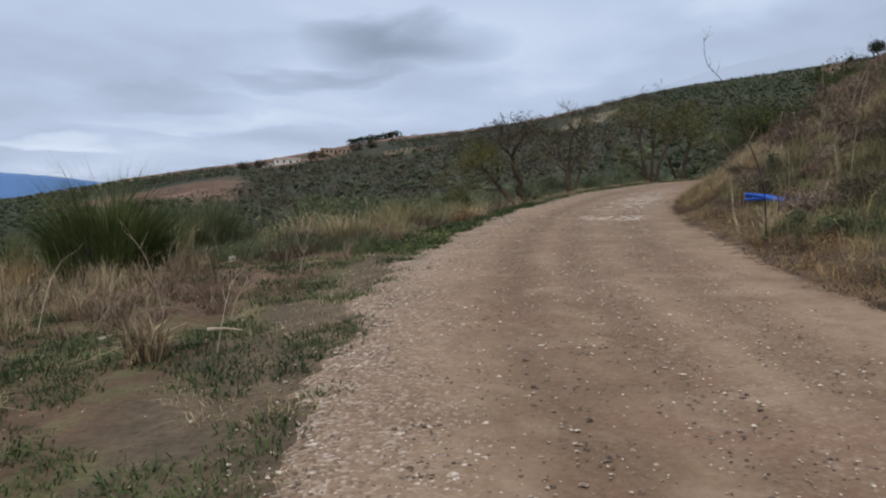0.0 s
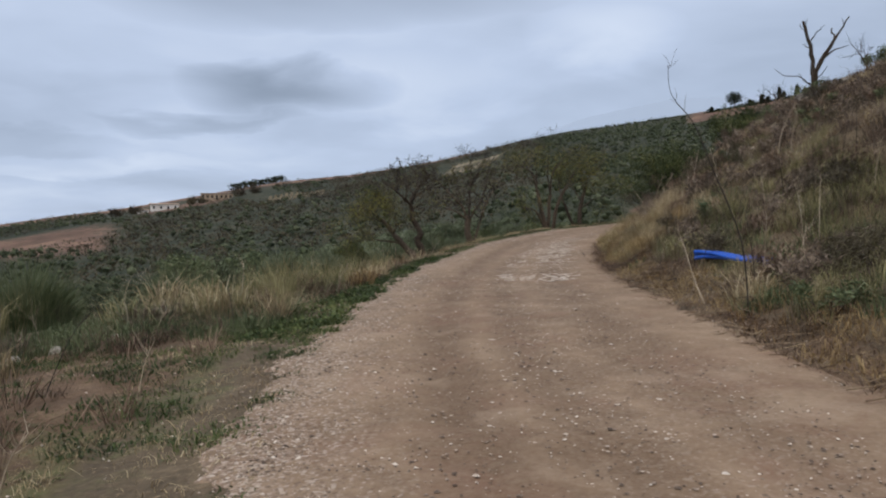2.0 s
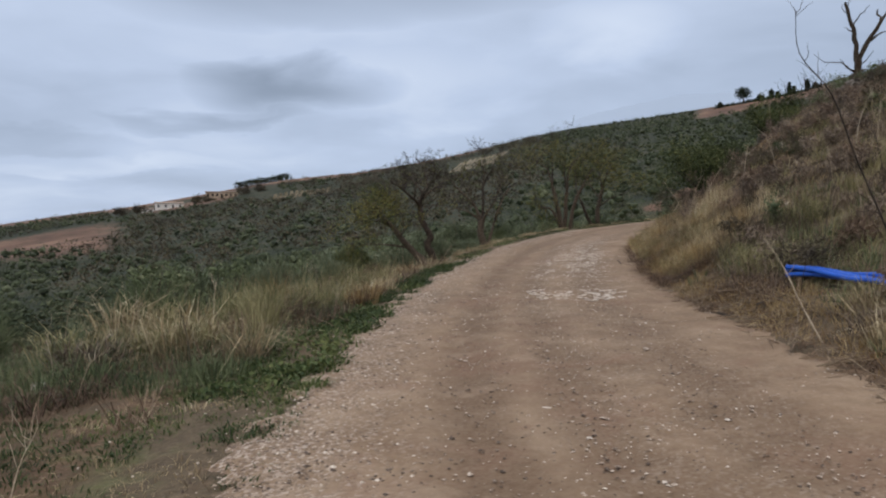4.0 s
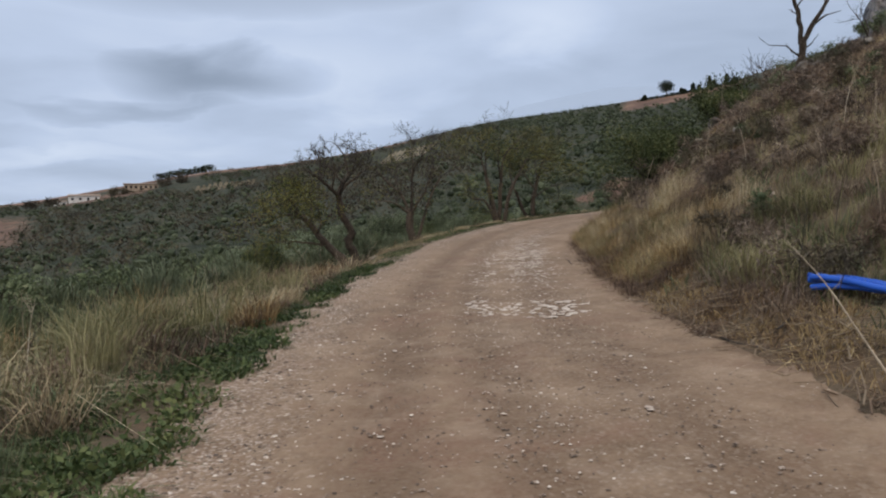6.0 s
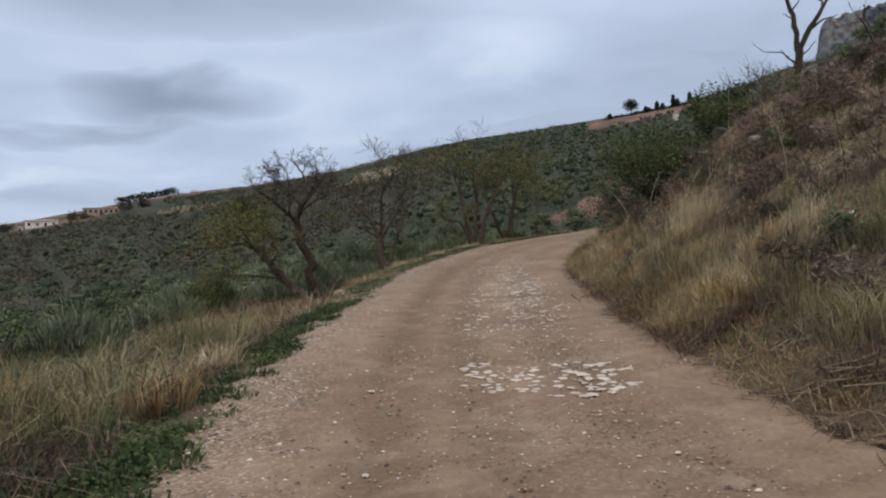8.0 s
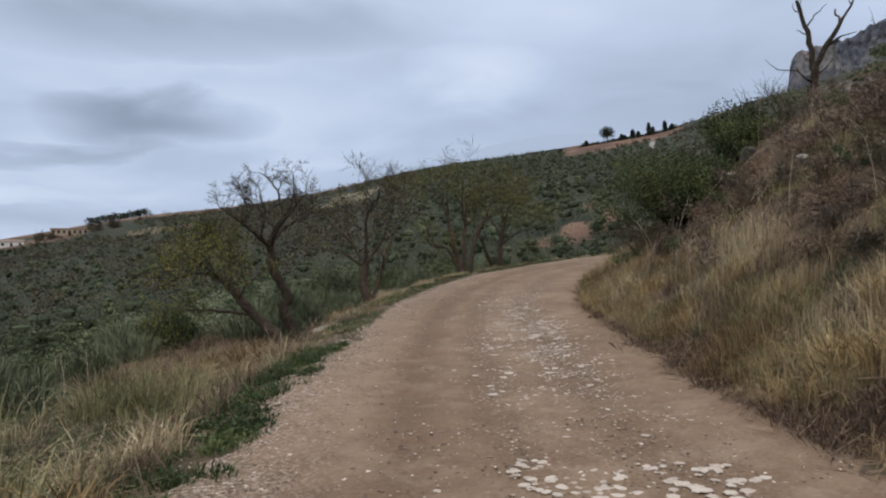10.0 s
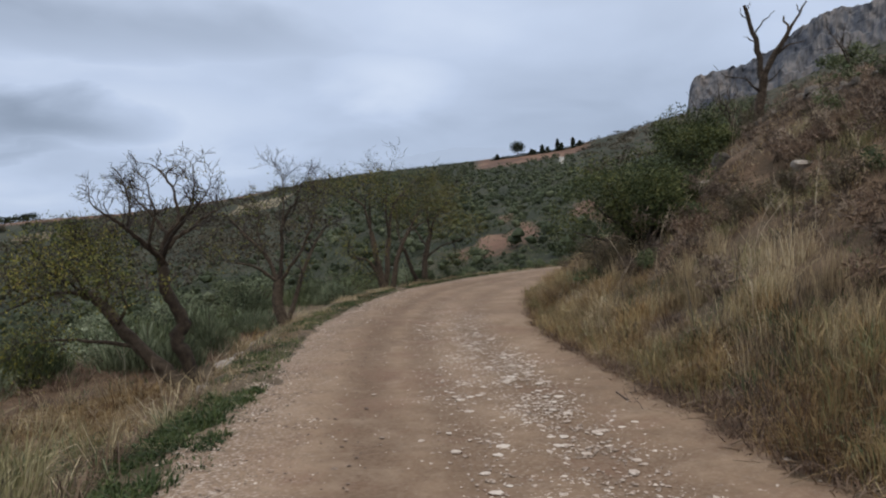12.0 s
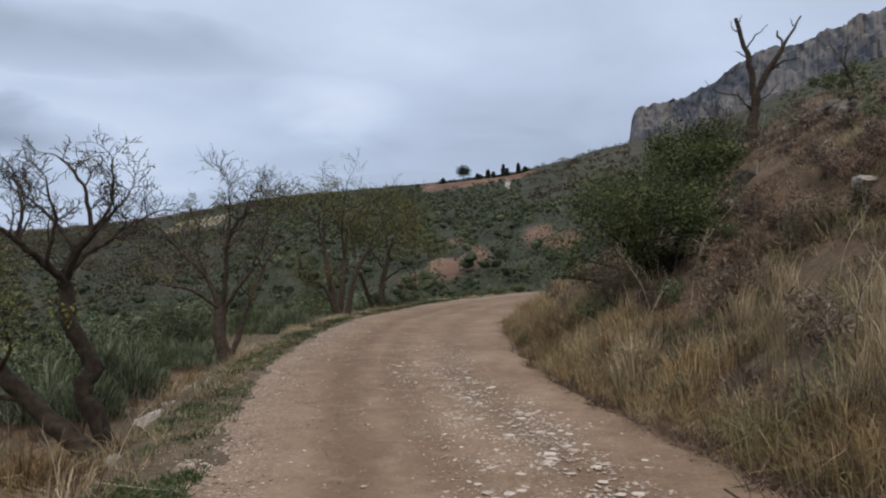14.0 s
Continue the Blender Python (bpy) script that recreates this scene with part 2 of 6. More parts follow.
M_PALELEAF = plant_material("pale_grey_leaf", ((0.045, 0.056, 0.028), (0.108, 0.126, 0.070), (0.180, 0.202, 0.122), (0.270, 0.290, 0.190)), 0.5)
M_REED = plant_material("pale_yellow_green_stems", ((0.080, 0.078, 0.034), (0.170, 0.155, 0.070), (0.280, 0.245, 0.120), (0.420, 0.360, 0.210)))
M_RUST = plant_material("reddish_dead_weeds", ((0.045, 0.027, 0.019), (0.112, 0.071, 0.048), (0.202, 0.135, 0.091), (0.325, 0.245, 0.171)))
M_NEEDLE = plant_material("dark_conifer", ((0.012, 0.018, 0.010), (0.025, 0.035, 0.018), (0.045, 0.055, 0.03)), 0.2)
M_BARK = mottled("rough_bark", ((0.022, 0.016, 0.011), (0.060, 0.043, 0.030), (0.125, 0.092, 0.064)), 12.0, relief=0.05, strength=1.0)
M_TWIG = mottled("grey_twig", ((0.018, 0.014, 0.012), (0.042, 0.033, 0.027), (0.085, 0.068, 0.052)), 3.0)
M_STALK = mottled("bleached_stalk", ((0.20, 0.15, 0.10), (0.34, 0.27, 0.19), (0.48, 0.41, 0.31)), 3.0)
M_STONE = mottled("pale_limestone", ((0.266, 0.208, 0.156), (0.440, 0.365, 0.286), (0.594, 0.524, 0.438)), 7.0, relief=0.012)
M_CHIP = mottled("pinkish_stone_chips", ((0.190, 0.140, 0.105), (0.385, 0.305, 0.243), (0.535, 0.455, 0.380)), 7.0, relief=0.010, single=0.35)
M_GRAVEL = mottled("tan_gravel", ((0.085, 0.060, 0.045), (0.200, 0.146, 0.108), (0.350, 0.268, 0.206), (0.620, 0.530, 0.440)), 30.0, relief=0.006, single=0.55)
M_DARKROCK = mottled("dark_lichened_rock", ((0.045, 0.038, 0.032), (0.11, 0.094, 0.078), (0.23, 0.20, 0.165)), 2.5, relief=0.06)
M_ROCK = mottled("weathered_rock", ((0.13, 0.105, 0.085), (0.29, 0.245, 0.20), (0.50, 0.45, 0.39)), 1.6, relief=0.08)

# ---- the lie of the land ----
rng = np.random.default_rng(7)
LEFT_EDGE = ((-0.70, -40), (-0.70, -15), (-0.70, -4), (-0.68, 3), (-0.66, 7), (-0.5, 10), (-0.1, 13), (0.6, 16), (1.3, 19), (2.3, 22.3), (3.6, 26), (6.4, 33), (11, 41), (16, 46.5), (20, 50), (25.5, 53.2), (34, 57), (60, 65), (110, 78))
RIGHT_EDGE = ((4.1, -40), (4.1, -15), (4.15, -4), (4.2, 3), (4.25, 7), (4.45, 10), (4.9, 12.8), (5.35, 15.5), (5.9, 18), (6.75, 20.9), (7.9, 24.1), (10.0, 29.6), (14, 36.5), (18.3, 41.5), (22, 45), (26.5, 48), (34.5, 51.5), (60, 59), (110, 72))


def smooth(x, a, b):
    k = np.clip((np.asarray(x, float) - a) / (b - a), 0, 1)
    return k * k * (3 - 2 * k)


def spline(points, per):
    """Catmull-Rom through the points, per steps a span."""
    P = np.array(points, float)
    P = np.vstack((2 * P[0] - P[1], P, 2 * P[-1] - P[-2]))
    out = []
    for k in range(1, len(P) - 2):
        for s in np.arange(per) / per:
            a, b, c, d = P[k - 1], P[k], P[k + 1], P[k + 2]
            out.append(0.5 * (2 * b + (c - a) * s + (2 * a - 5 * b + 4 * c - d) * s * s + (3 * b - a - 3 * c + d) * s ** 3))
    return np.array(out + [P[-2]])


EDGE_L, EDGE_R = spline(LEFT_EDGE, 24), spline(RIGHT_EDGE, 24)
MID = (EDGE_L + EDGE_R) / 2
RIGHTWARD = EDGE_R - EDGE_L
HALF = np.linalg.norm(RIGHTWARD, axis=1) / 2
RIGHTWARD = RIGHTWARD / np.linalg.norm(RIGHTWARD, axis=1)[:, None]


def wavy(x, y, scale, seed=0.0):
    """Smooth noise between about -1 and 1 from a few turned waves."""
    x, y = np.asarray(x, float) * scale, np.asarray(y, float) * scale
    total, size = 0.0, 1.0
    for k in range(4):
        a = 1.3 + 2.1 * k + seed
        u, v = x * math.cos(a) + y * math.sin(a), -x * math.sin(a) + y * math.cos(a)
        total = total + size * np.sin(u * 2.1 + 1.7 * np.sin(v * 1.3 + seed + k)) * np.cos(v * 1.9 + 1.1 * np.sin(u * 0.9 + 2 * k))
        x, y, size = x * 1.9, y * 1.9, size * 0.55
    return total / 1.6


def beside_road(x, y):
    """For points of the plan: the way along, metres right of the middle line, half the road's width."""
    x, y = np.atleast_1d(np.asarray(x, float)), np.atleast_1d(np.asarray(y, float))
    k = np.empty(len(x), int)
    for a in range(0, len(x), 20000):
        b = slice(a, a + 20000)
        k[b] = np.argmin((x[b, None] - MID[None, :, 0]) ** 2 + (y[b, None] - MID[None, :, 1]) ** 2, axis=1)
    off = np.stack((x, y), 1) - MID[k]
    return k, (off * RIGHTWARD[k]).sum(1), HALF[k]


def road_height(x, y):
    x, y = np.asarray(x, float), np.asarray(y, float)
    xx, yy = np.clip(x, -6, 40), np.clip(y, -40, 60)
    return 0.192 + 0.03715 * xx + 0.03014 * yy - 0.15 * (1 - smooth(yy, 2, 15)) + 0.02 * wavy(x, y, 0.5)


SKYLINE = ((-180, 0), (-120, -2), (-60, -2), (-31, -0.75), (-27, 0.05), (-24, 0.75), (-20, 1.35), (-16, 1.9), (-12.5, 2.55), (-7, 3.65), (-3.6, 4.2), (1.5, 4.7), (8.3, 5.75), (15.2, 7.2), (21.3, 8.05), (24, 8.35), (28, 8.6), (34, 9.3), (39.6, 10.65), (43, 11.4), (50, 12.75), (54, 14.3), (60, 15.7), (75, 17.5), (95, 17.5), (130, 9), (180, 0))
FOOT = ((-180, -4), (-90, -9), (-30, -9), (-15, -8), (0, -5.5), (12, -2.5), (22, 0.0), (30, 2.5), (40, 6), (60, 12), (90, 14), (130, 8), (180, -4))
EYE_X, EYE_Y, EYE_Z, REACH = 1.2, 11.0, 2.3, 430.0


def far_height(x, y):
    """The hill round the valley: its skyline by azimuth, from the middle of the walk."""
    az = np.degrees(np.arctan2(x - EYE_X, y - EYE_Y))
    r = np.hypot(x - EYE_X, y - EYE_Y)
    top = EYE_Z + REACH * np.tan(np.radians(np.interp(az, *np.array(SKYLINE).T)))
    foot = np.interp(az, *np.array(FOOT).T)
    k = np.clip((r - 55) / (REACH - 55), 0, 1)
    z = foot + (top - foot) * (0.75 * k + 0.25 * k * k)
    z = z + wavy(x, y, 0.018, 3.0) * 1.6 * np.clip(k * 3, 0, 1) * (1 - smooth(k, 0.75, 1.0))
    return z - np.clip(r - REACH, 0, None) * 0.012


def height(x, y):
    """The ground's height, with the road's bed a little sunk under its own surface."""
    x, y = np.atleast_1d(np.asarray(x, float)), np.atleast_1d(np.asarray(y, float))
    k, u, w = beside_road(x, y)
    along = MID[k][:, 1]
    bed = MID[k] + RIGHTWARD[k] * np.clip(u, -w, w)[:, None]
    z = road_height(bed[:, 0], bed[:, 1])
    e = np.clip(u - w, 0, None)
    steep = np.interp(along, (14, 21, 25, 30), (0.34, 0.60, 0.66, 0.85))
    upper = np.interp(along, (20, 30), (0.60, 0.54))
    rise = 0.13 * smooth(e, 0.0, 0.45) + steep * np.clip(e - 0.3, 0, 4.2) + upper * np.clip(e - 4.5, 0, 7) + 0.36 * np.clip(e - 11.5, 0, 60)
    rise = rise + smooth(e, 0.3, 2.0) * (0.13 * wavy(x, y, 0.9, 1.0) + 0.22 * wavy(x, y, 0.33, 2.0))
    rise = rise + 0.12 * np.exp(-((x - 14.0) ** 2 + (y - 28.8) ** 2) / 1.1)
    rise = rise + 0.75 * np.exp(-((x - 22.3) ** 2 + (y - 34.6) ** 2) / 22.0) + 0.40 * np.exp(-((x - 17.9) ** 2 / 1.6 + (y - 29.8) ** 2 / 7.0))
    f = np.clip(-u - w, 0, None)
    flat_side = 1 - smooth(along, 13.5, 18.5)
    level = -0.075 * np.clip(f, 0, 7) - 0.30 * np.clip(f - 7, 0, 28)
    bank = -0.06 * smooth(f, 0, 0.7) - (0.36 + 0.21 * smooth(along, 20, 26) * (1 - smooth(along, 34, 42))) * smooth(f, 0.6, 1.5) - 0.05 * np.clip(f - 2, 0, 3.5) - 0.27 * np.clip(f - 5.5, 0, 28)
    fall = flat_side * level + (1 - flat_side) * bank
    fall = fall + smooth(f, 0.2, 1.5) * (0.05 * wavy(x, y, 1.1, 4.0) + 0.05 * wavy(x, y, 0.4, 5.0))
    z = z + rise + fall - 0.05 * (np.abs(u) < w - 0.25)
    far = far_height(x, y)
    blend = smooth(np.hypot(x - 3, y - 18), 38, 85)
    return z * (1 - blend) + far * blend


def at_height(x, y):
    return float(height(x, y)[0])


def roadside(n, y0, y1, e0, e1, side, skew=1.0):
    """n places of the plan beside the road: between two ways along it and two distances from its edge."""
    lo, hi = np.searchsorted(MID[:, 1], (y0, y1))
    seg = np.hypot(*np.diff(MID[lo:hi + 1], axis=0).T)
    s = np.concatenate(((0,), np.cumsum(seg)))
    k = np.interp(rng.random(n) * s[-1], s, np.arange(lo, lo + len(s)))
    i = np.minimum(k.astype(int), len(MID) - 2)
    f = (k - i)[:, None]
    mid, right, half = MID[i] * (1 - f) + MID[i + 1] * f, RIGHTWARD[i], HALF[i]
    e = e0 + (e1 - e0) * rng.random(n) ** skew
    p = mid + right * (side * (half + e))[:, None]
    return p[:, 0], p[:, 1], e


# ---- meshes ----


def mesh_object(name, verts, tris, mat, parent=None, smoothed=False):
    """One mesh object from arrays of corners and triangles."""
    verts, tris = np.asarray(verts, np.float32), np.asarray(tris, np.int32)
    me = bpy.data.meshes.new(name)
    me.vertices.add(len(verts))
    me.vertices.foreach_set("co", verts.ravel())
    me.loops.add(tris.size)
    me.loops.foreach_set("vertex_index", tris.ravel())
    me.polygons.add(len(tris))
    me.polygons.foreach_set("loop_start", np.arange(0, tris.size, tris.shape[1], dtype=np.int32))
    me.polygons.foreach_set("use_smooth", np.full(len(tris), smoothed))
    me.update(calc_edges=True)
    me.materials.append(mat)
    ob = new(name, me)
    ob.parent = parent
    return ob


def part(name, bm, mat, parent=None, label=""):
    me = bpy.data.meshes.new(name)
    bm.to_mesh(me)
    bm.free()
    me.materials.append(mat)
    ob = new(name, me)
    ob.parent = parent
    return tagged(ob, label)


def values(ob, name, data):
    at = ob.data.attributes.new(name, "FLOAT", "POINT")
    at.data.foreach_set("value", np.asarray(data, np.float32))


def lattice(nx, ny):
    i = np.arange(nx * ny).reshape(ny, nx)
    return np.stack((i[:-1, :-1], i[:-1, 1:], i[1:, 1:], i[1:, :-1]), -1).reshape(-1, 4)


def spread(lo, hi, fine, far, growth):
    """Grid lines, fine between lo and hi and ever wider out to far."""
    line = list(np.arange(lo, hi, fine))
    step = fine
    while line[-1] < far:
        step *= growth
        line.append(line[-1] + step)
    step = fine
    while line[0] > -far:
        step *= growth
        line.insert(0, line[0] - step)
    return np.array(line)


GX, GY = spread(-9, 20, 0.27, 3500, 1.09), spread(-2, 48, 0.27, 3500, 1.09)
gx, gy = (a.ravel() for a in np.meshgrid(GX, GY))
ground = mesh_object("ground", np.stack((gx, gy, height(gx, gy)), 1), lattice(len(GX), len(GY)), M_GROUND, smoothed=True)
tagged(ground, "brown soil with dry grass, green turf and far olive slopes", "ground", kind="structure")
kk, uu, ww = beside_road(gx, gy)
along, out_l, out_r = MID[kk][:, 1], -uu - ww, uu - ww
far_out = smooth(np.hypot(gx - 3, gy - 18), 28, 60)
azimuth = np.degrees(np.arctan2(gx - EYE_X, gy - EYE_Y))
dist = np.hypot(gx - EYE_X, gy - EYE_Y)


def zone(a0, a1, r0, r1, soft=1.5, rim=25.0):
    return smooth(azimuth, a0 - soft, a0 + soft) * (1 - smooth(azimuth, a1 - soft, a1 + soft)) * smooth(dist, r0 - rim, r0 + rim) * (1 - smooth(dist, r1 - rim, r1 + rim))


soil = 0.75 * smooth(out_l, 0.8, 1.6) * (1 - smooth(out_l, 4.5, 6)) * (1 - smooth(along, 13, 15)) + 0.35 * (out_l < 0.5) * (out_l > -1) + 0.9 * smooth(out_l, 1.6, 2.2) * (1 - smooth(out_l, 4.5, 6)) * smooth(along, 21, 25) * (1 - smooth(along, 34, 38)) * 1.1 + 0.45 * (out_r > -0.5) * (1 - smooth(out_r, 0.2, 0.7)) + (0.28 + 0.3 * smooth(along, 21, 26)) * smooth(out_r, 1.0, 2.2)
green = 0.5 * smooth(out_l, 0.3, 0.7) * (1 - smooth(out_l, 1.1, 2.2)) + 0.48 * smooth(out_l, 1.0, 2.0) * (1 - smooth(along, 8, 13)) + 0.2 * smooth(out_l, 4.5, 7)
field = zone(27.2, 35.2, 345, 460, 0.8, 8) + 0.75 * zone(-30, -15.5, 170, 300, 2.5, 40) + zone(-30, 12, 392, 470, 2.0, 14) + zone(-14, -7.5, 325, 362, 1.0, 8) + zone(36, 75, 200, 600, 2.0, 50) * 0.36
for a, r, wide, deep in ((25.5, 85, 1.2, 3), (27.5, 88, 0.9, 8), (30.0, 90, 0.8, 10), (34.2, 98, 1.2, 12), (36, 84, 1.0, 6), (29, 112, 0.7, 8)):
    field = field + 1.3 * np.exp(-((azimuth - a) / wide) ** 2 - ((dist - r) / deep) ** 2)
values(ground, "soil", np.clip(soil, 0, 1) * (1 - far_out))
values(ground, "green", np.clip(green, 0, 1) * (1 - far_out))
values(ground, "grove", far_out)
values(ground, "field", np.clip(field, 0, 1) * far_out)

# The road: a strip with ruts, whose rims dip into the verges.
lo, hi = np.searchsorted(MID[:, 1], (-38, 72))
dense = []
for k in range(lo, hi):
    n = max(1, int(np.hypot(*(MID[k + 1] - MID[k])) / 0.22))
    dense += [k + j / n for j in range(n)]
dense = np.array(dense)
ACROSS = np.linspace(-0.17, 1.09, 42)
i0, fr = dense.astype(int), (dense - dense.astype(int))[:, None]
el, er = EDGE_L[i0] * (1 - fr) + EDGE_L[i0 + 1] * fr, EDGE_R[i0] * (1 - fr) + EDGE_R[i0 + 1] * fr
pp = el[:, None, :] + (er - el)[:, None, :] * ACROSS[None, :, None]
px, py, ac = pp[..., 0].ravel(), pp[..., 1].ravel(), np.tile(ACROSS, len(dense))
ruts = sum(-d * np.exp(-((ac - c + 0.012 * wavy(px, py, 0.25, 8.0)) / s) ** 2) for c, s, d in ((0.29, 0.05, 0.022), (0.47, 0.05, 0.018), (0.70, 0.06, 0.020)))
rag = 0.030 * wavy(px, py, 1.6, 6.0) + 0.022 * wavy(px, py, 4.5, 4.0) + 0.02 * wavy(px, py, 0.5, 9.0)
dip = -0.16 * smooth(np.maximum(-ac - 0.065, ac - 1) + rag, -0.03, 0.05)
pz = road_height(px, py) + 0.012 + ruts + dip + 0.009 * wavy(px, py, 2.2, 2.0) + 0.004 * wavy(px, py, 9.0, 3.0)
road = mesh_object("road", np.stack((px, py, pz), 1), lattice(len(ACROSS), len(dense)), M_ROAD, smoothed=True)
values(road, "across", ac)
tagged(road, "tan packed earth track with gravel and wheel ruts", "road", kind="structure")


def lumps(n, seed, flatness=0.45):
    """Alike small stones: rough, flattened, of about 20 faces each."""
    made, r = [], random.Random(seed)
    for _ in range(n):
        bm = bmesh.new()
        bmesh.ops.create_icosphere(bm, subdivisions=1, radius=0.5)
        long = r.uniform(0.65, 1.0)
        for v in bm.verts:
            k = r.uniform(0.75, 1.15)
            v.co = Vector((v.co.x * k, v.co.y * k * long, max(-0.16, min(v.co.z * flatness * k, 0.2))))
        me = bpy.data.meshes.new("stone")
        bm.to_mesh(me)
        bm.free()
        me.materials.append(M_CHIP)
        made.append(me)
    return made


def lump_cloud(x, y, z, size, seed, squash=0.5):
    """Corners and faces of many small stones in one mesh."""
    r = np.random.default_rng(seed)
    base = np.array([(1, 0, -0.5), (-1, 0, -0.5), (0, 1, -0.5), (0, -1, -0.5), (0.35, 0.2, 0.9), (-0.35, -0.2, 0.9)], float) * 0.5
    faces = np.array([(0, 2, 4), (2, 5, 4), (2, 1, 5), (1, 3, 5), (3, 4, 5), (3, 0, 4)])
    n = len(x)
    a = r.random(n) * 6.283
    v = base[None] * r.uniform(0.7, 1.3, (n, 6, 1)) + r.normal(0, 0.09, (n, 6, 3))
    v = v * size[:, None, None] * np.array((1, 1, squash))
    c, s = np.cos(a)[:, None], np.sin(a)[:, None]
    v = np.stack((v[..., 0] * c - v[..., 1] * s, v[..., 0] * s + v[..., 1] * c, v[..., 2]), -1) + np.stack((x, y, z), -1)[:, None]
    return v.reshape(-1, 3), (faces[None] + 6 * np.arange(n)[:, None, None]).reshape(-1, 3)


# ---- plants ----


def blades(x, y, z, tall, wide, lean, way=None, droop=0.35):
    """Corners and triangles of grass blades or stalks, each bent over a little."""
    n = len(x)
    a = rng.random(n) * 6.283 if way is None else way + rng.normal(0, 0.5, n)
    face = rng.random(n) * 6.283
    d = np.stack((np.cos(a), np.sin(a), np.zeros(n)), -1)
    s = np.stack((np.cos(face), np.sin(face), np.zeros(n)), -1) * (wide / 2)[:, None]
    base = np.stack((x, y, z - 0.02), -1)
    up = np.array((0, 0, 1.0))
    mid = base + (d * (lean * 0.4)[:, None] + up) * (tall * 0.55)[:, None]
    tip = base + d * (lean * tall)[:, None] + up * (tall * (1 - droop * lean))[:, None]
    v = np.stack((base - s, base + s, mid + s * 0.8, mid - s * 0.8, tip), 1)
    t = np.array([(0, 1, 2), (0, 2, 3), (3, 2, 4)])
    return v.reshape(-1, 3), (t[None] + 5 * np.arange(n)[:, None, None]).reshape(-1, 3)


BARE = ((13.6, 28.6, 0.5), (14.3, 28.4, 0.5), (13.3, 26.8, 0.5), (11.0, 25.0, 0.45), (12.4, 24.2, 0.5), (9.6, 22.6, 0.4), (6.25, 13.75, 0.45), (6.45, 13.2, 0.5), (6.6, 12.7, 0.4))


def tufts(cx, cy, each, radius, tall, wide, lean, droop=0.35):
    """Blades round the middles of tufts, standing on the ground, with bare earth round the rocks."""
    cx, cy = np.asarray(cx), np.asarray(cy)
    grows = np.all([np.hypot(cx - bx, cy - by) > br for bx, by, br in BARE], axis=0)
    tall = np.broadcast_to(tall, len(cx))[grows]
    cx, cy = cx[grows], cy[grows]
    n = len(cx)
    k = np.repeat(np.arange(n), each)
    rad = np.broadcast_to(radius, n)[k] * np.sqrt(rng.random(len(k)))
    a = rng.random(len(k)) * 6.283
    x, y = cx[k] + rad * np.cos(a), cy[k] + rad * np.sin(a)
    z = height(x, y)
    t = (np.broadcast_to(tall, n) * rng.uniform(0.5, 1.4, n))[k] * rng.uniform(0.4, 1.1, len(k))
    le = lean * rng.uniform(0.2, 1.3, len(k))
    bent = rng.random(len(k)) < 0.35
    le = np.where(bent, le * 1.9, le)
    a = np.where(rng.random(len(k)) < 0.5, a, rng.random(len(k)) * 6.283)
    return blades(x, y, z, t, wide * rng.uniform(0.5, 1.5, len(k)), np.minimum(le, 2.4), a, droop)


def merged(*pieces):
    v, t, at = [], [], 0
    for a, b in pieces:
        v.append(a)
        t.append(b + at)
        at += len(a)
    return np.concatenate(v), np.concatenate(t)


def leaves(p, long, wide, seed=0, hang=0.0):
    """Corners and triangles of single leaves at the places p, turned at random."""
    r = np.random.default_rng(seed)
    n = len(p)
    d = r.normal(size=(n, 3))
    d[:, 2] -= hang
    d /= np.linalg.norm(d, axis=1)[:, None]
    s = np.cross(d, r.normal(size=(n, 3)))
    s /= np.linalg.norm(s, axis=1)[:, None]
    k = r.uniform(0.6, 1.3, n)[:, None]
    v = np.stack((p, p + d * long * k * 0.5 + s * wide * k / 2, p + d * long * k, p + d * long * k * 0.5 - s * wide * k / 2), 1)
    t = np.array([(0, 1, 2), (0, 2, 3)])
    return v.reshape(-1, 3), (t[None] + 4 * np.arange(n)[:, None, None]).reshape(-1, 3)


def cores(mids, size, seed, squash=0.8):
    """Uneven dense middles of crowns, one at each place, hidden among their leaves."""
    r = np.random.default_rng(seed)
    bm = bmesh.new()
    bmesh.ops.create_icosphere(bm, subdivisions=1, radius=1.0)
    base = np.array([tuple(v.co) for v in bm.verts])
    faces = np.array([[v.index for v in fc.verts] for fc in bm.faces])
    bm.free()
    n = len(mids)
    v = base[None] * r.uniform(0.62, 1.12, (n, len(base), 1)) * np.broadcast_to(size, n)[:, None, None] * np.array((1, 1, squash)) + np.asarray(mids)[:, None]
    return v.reshape(-1, 3), (faces[None] + len(base) * np.arange(n)[:, None, None]).reshape(-1, 3)


def tube(points, radii, sides):
    """A tapered limb along points."""
    P = [Vector(p) for p in points]
    v, t = [], []
    for k, p in enumerate(P):
        d = (P[min(k + 1, len(P) - 1)] - P[max(k - 1, 0)]).normalized()
        a = d.orthogonal().normalized() if k == 0 else (a - d * a.dot(d)).normalized()
        b = d.cross(a)
        for j in range(sides):
            g = 6.2832 * j / sides
            v.append(p + (a * math.cos(g) + b * math.sin(g)) * radii[k])
    for k in range(len(P) - 1):
        for j in range(sides):
            q, r = k * sides + j, k * sides + (j + 1) % sides
            t += [(q, r, r + sides), (q, r + sides, q + sides)]
    return np.array([tuple(w) for w in v]), np.array(t)


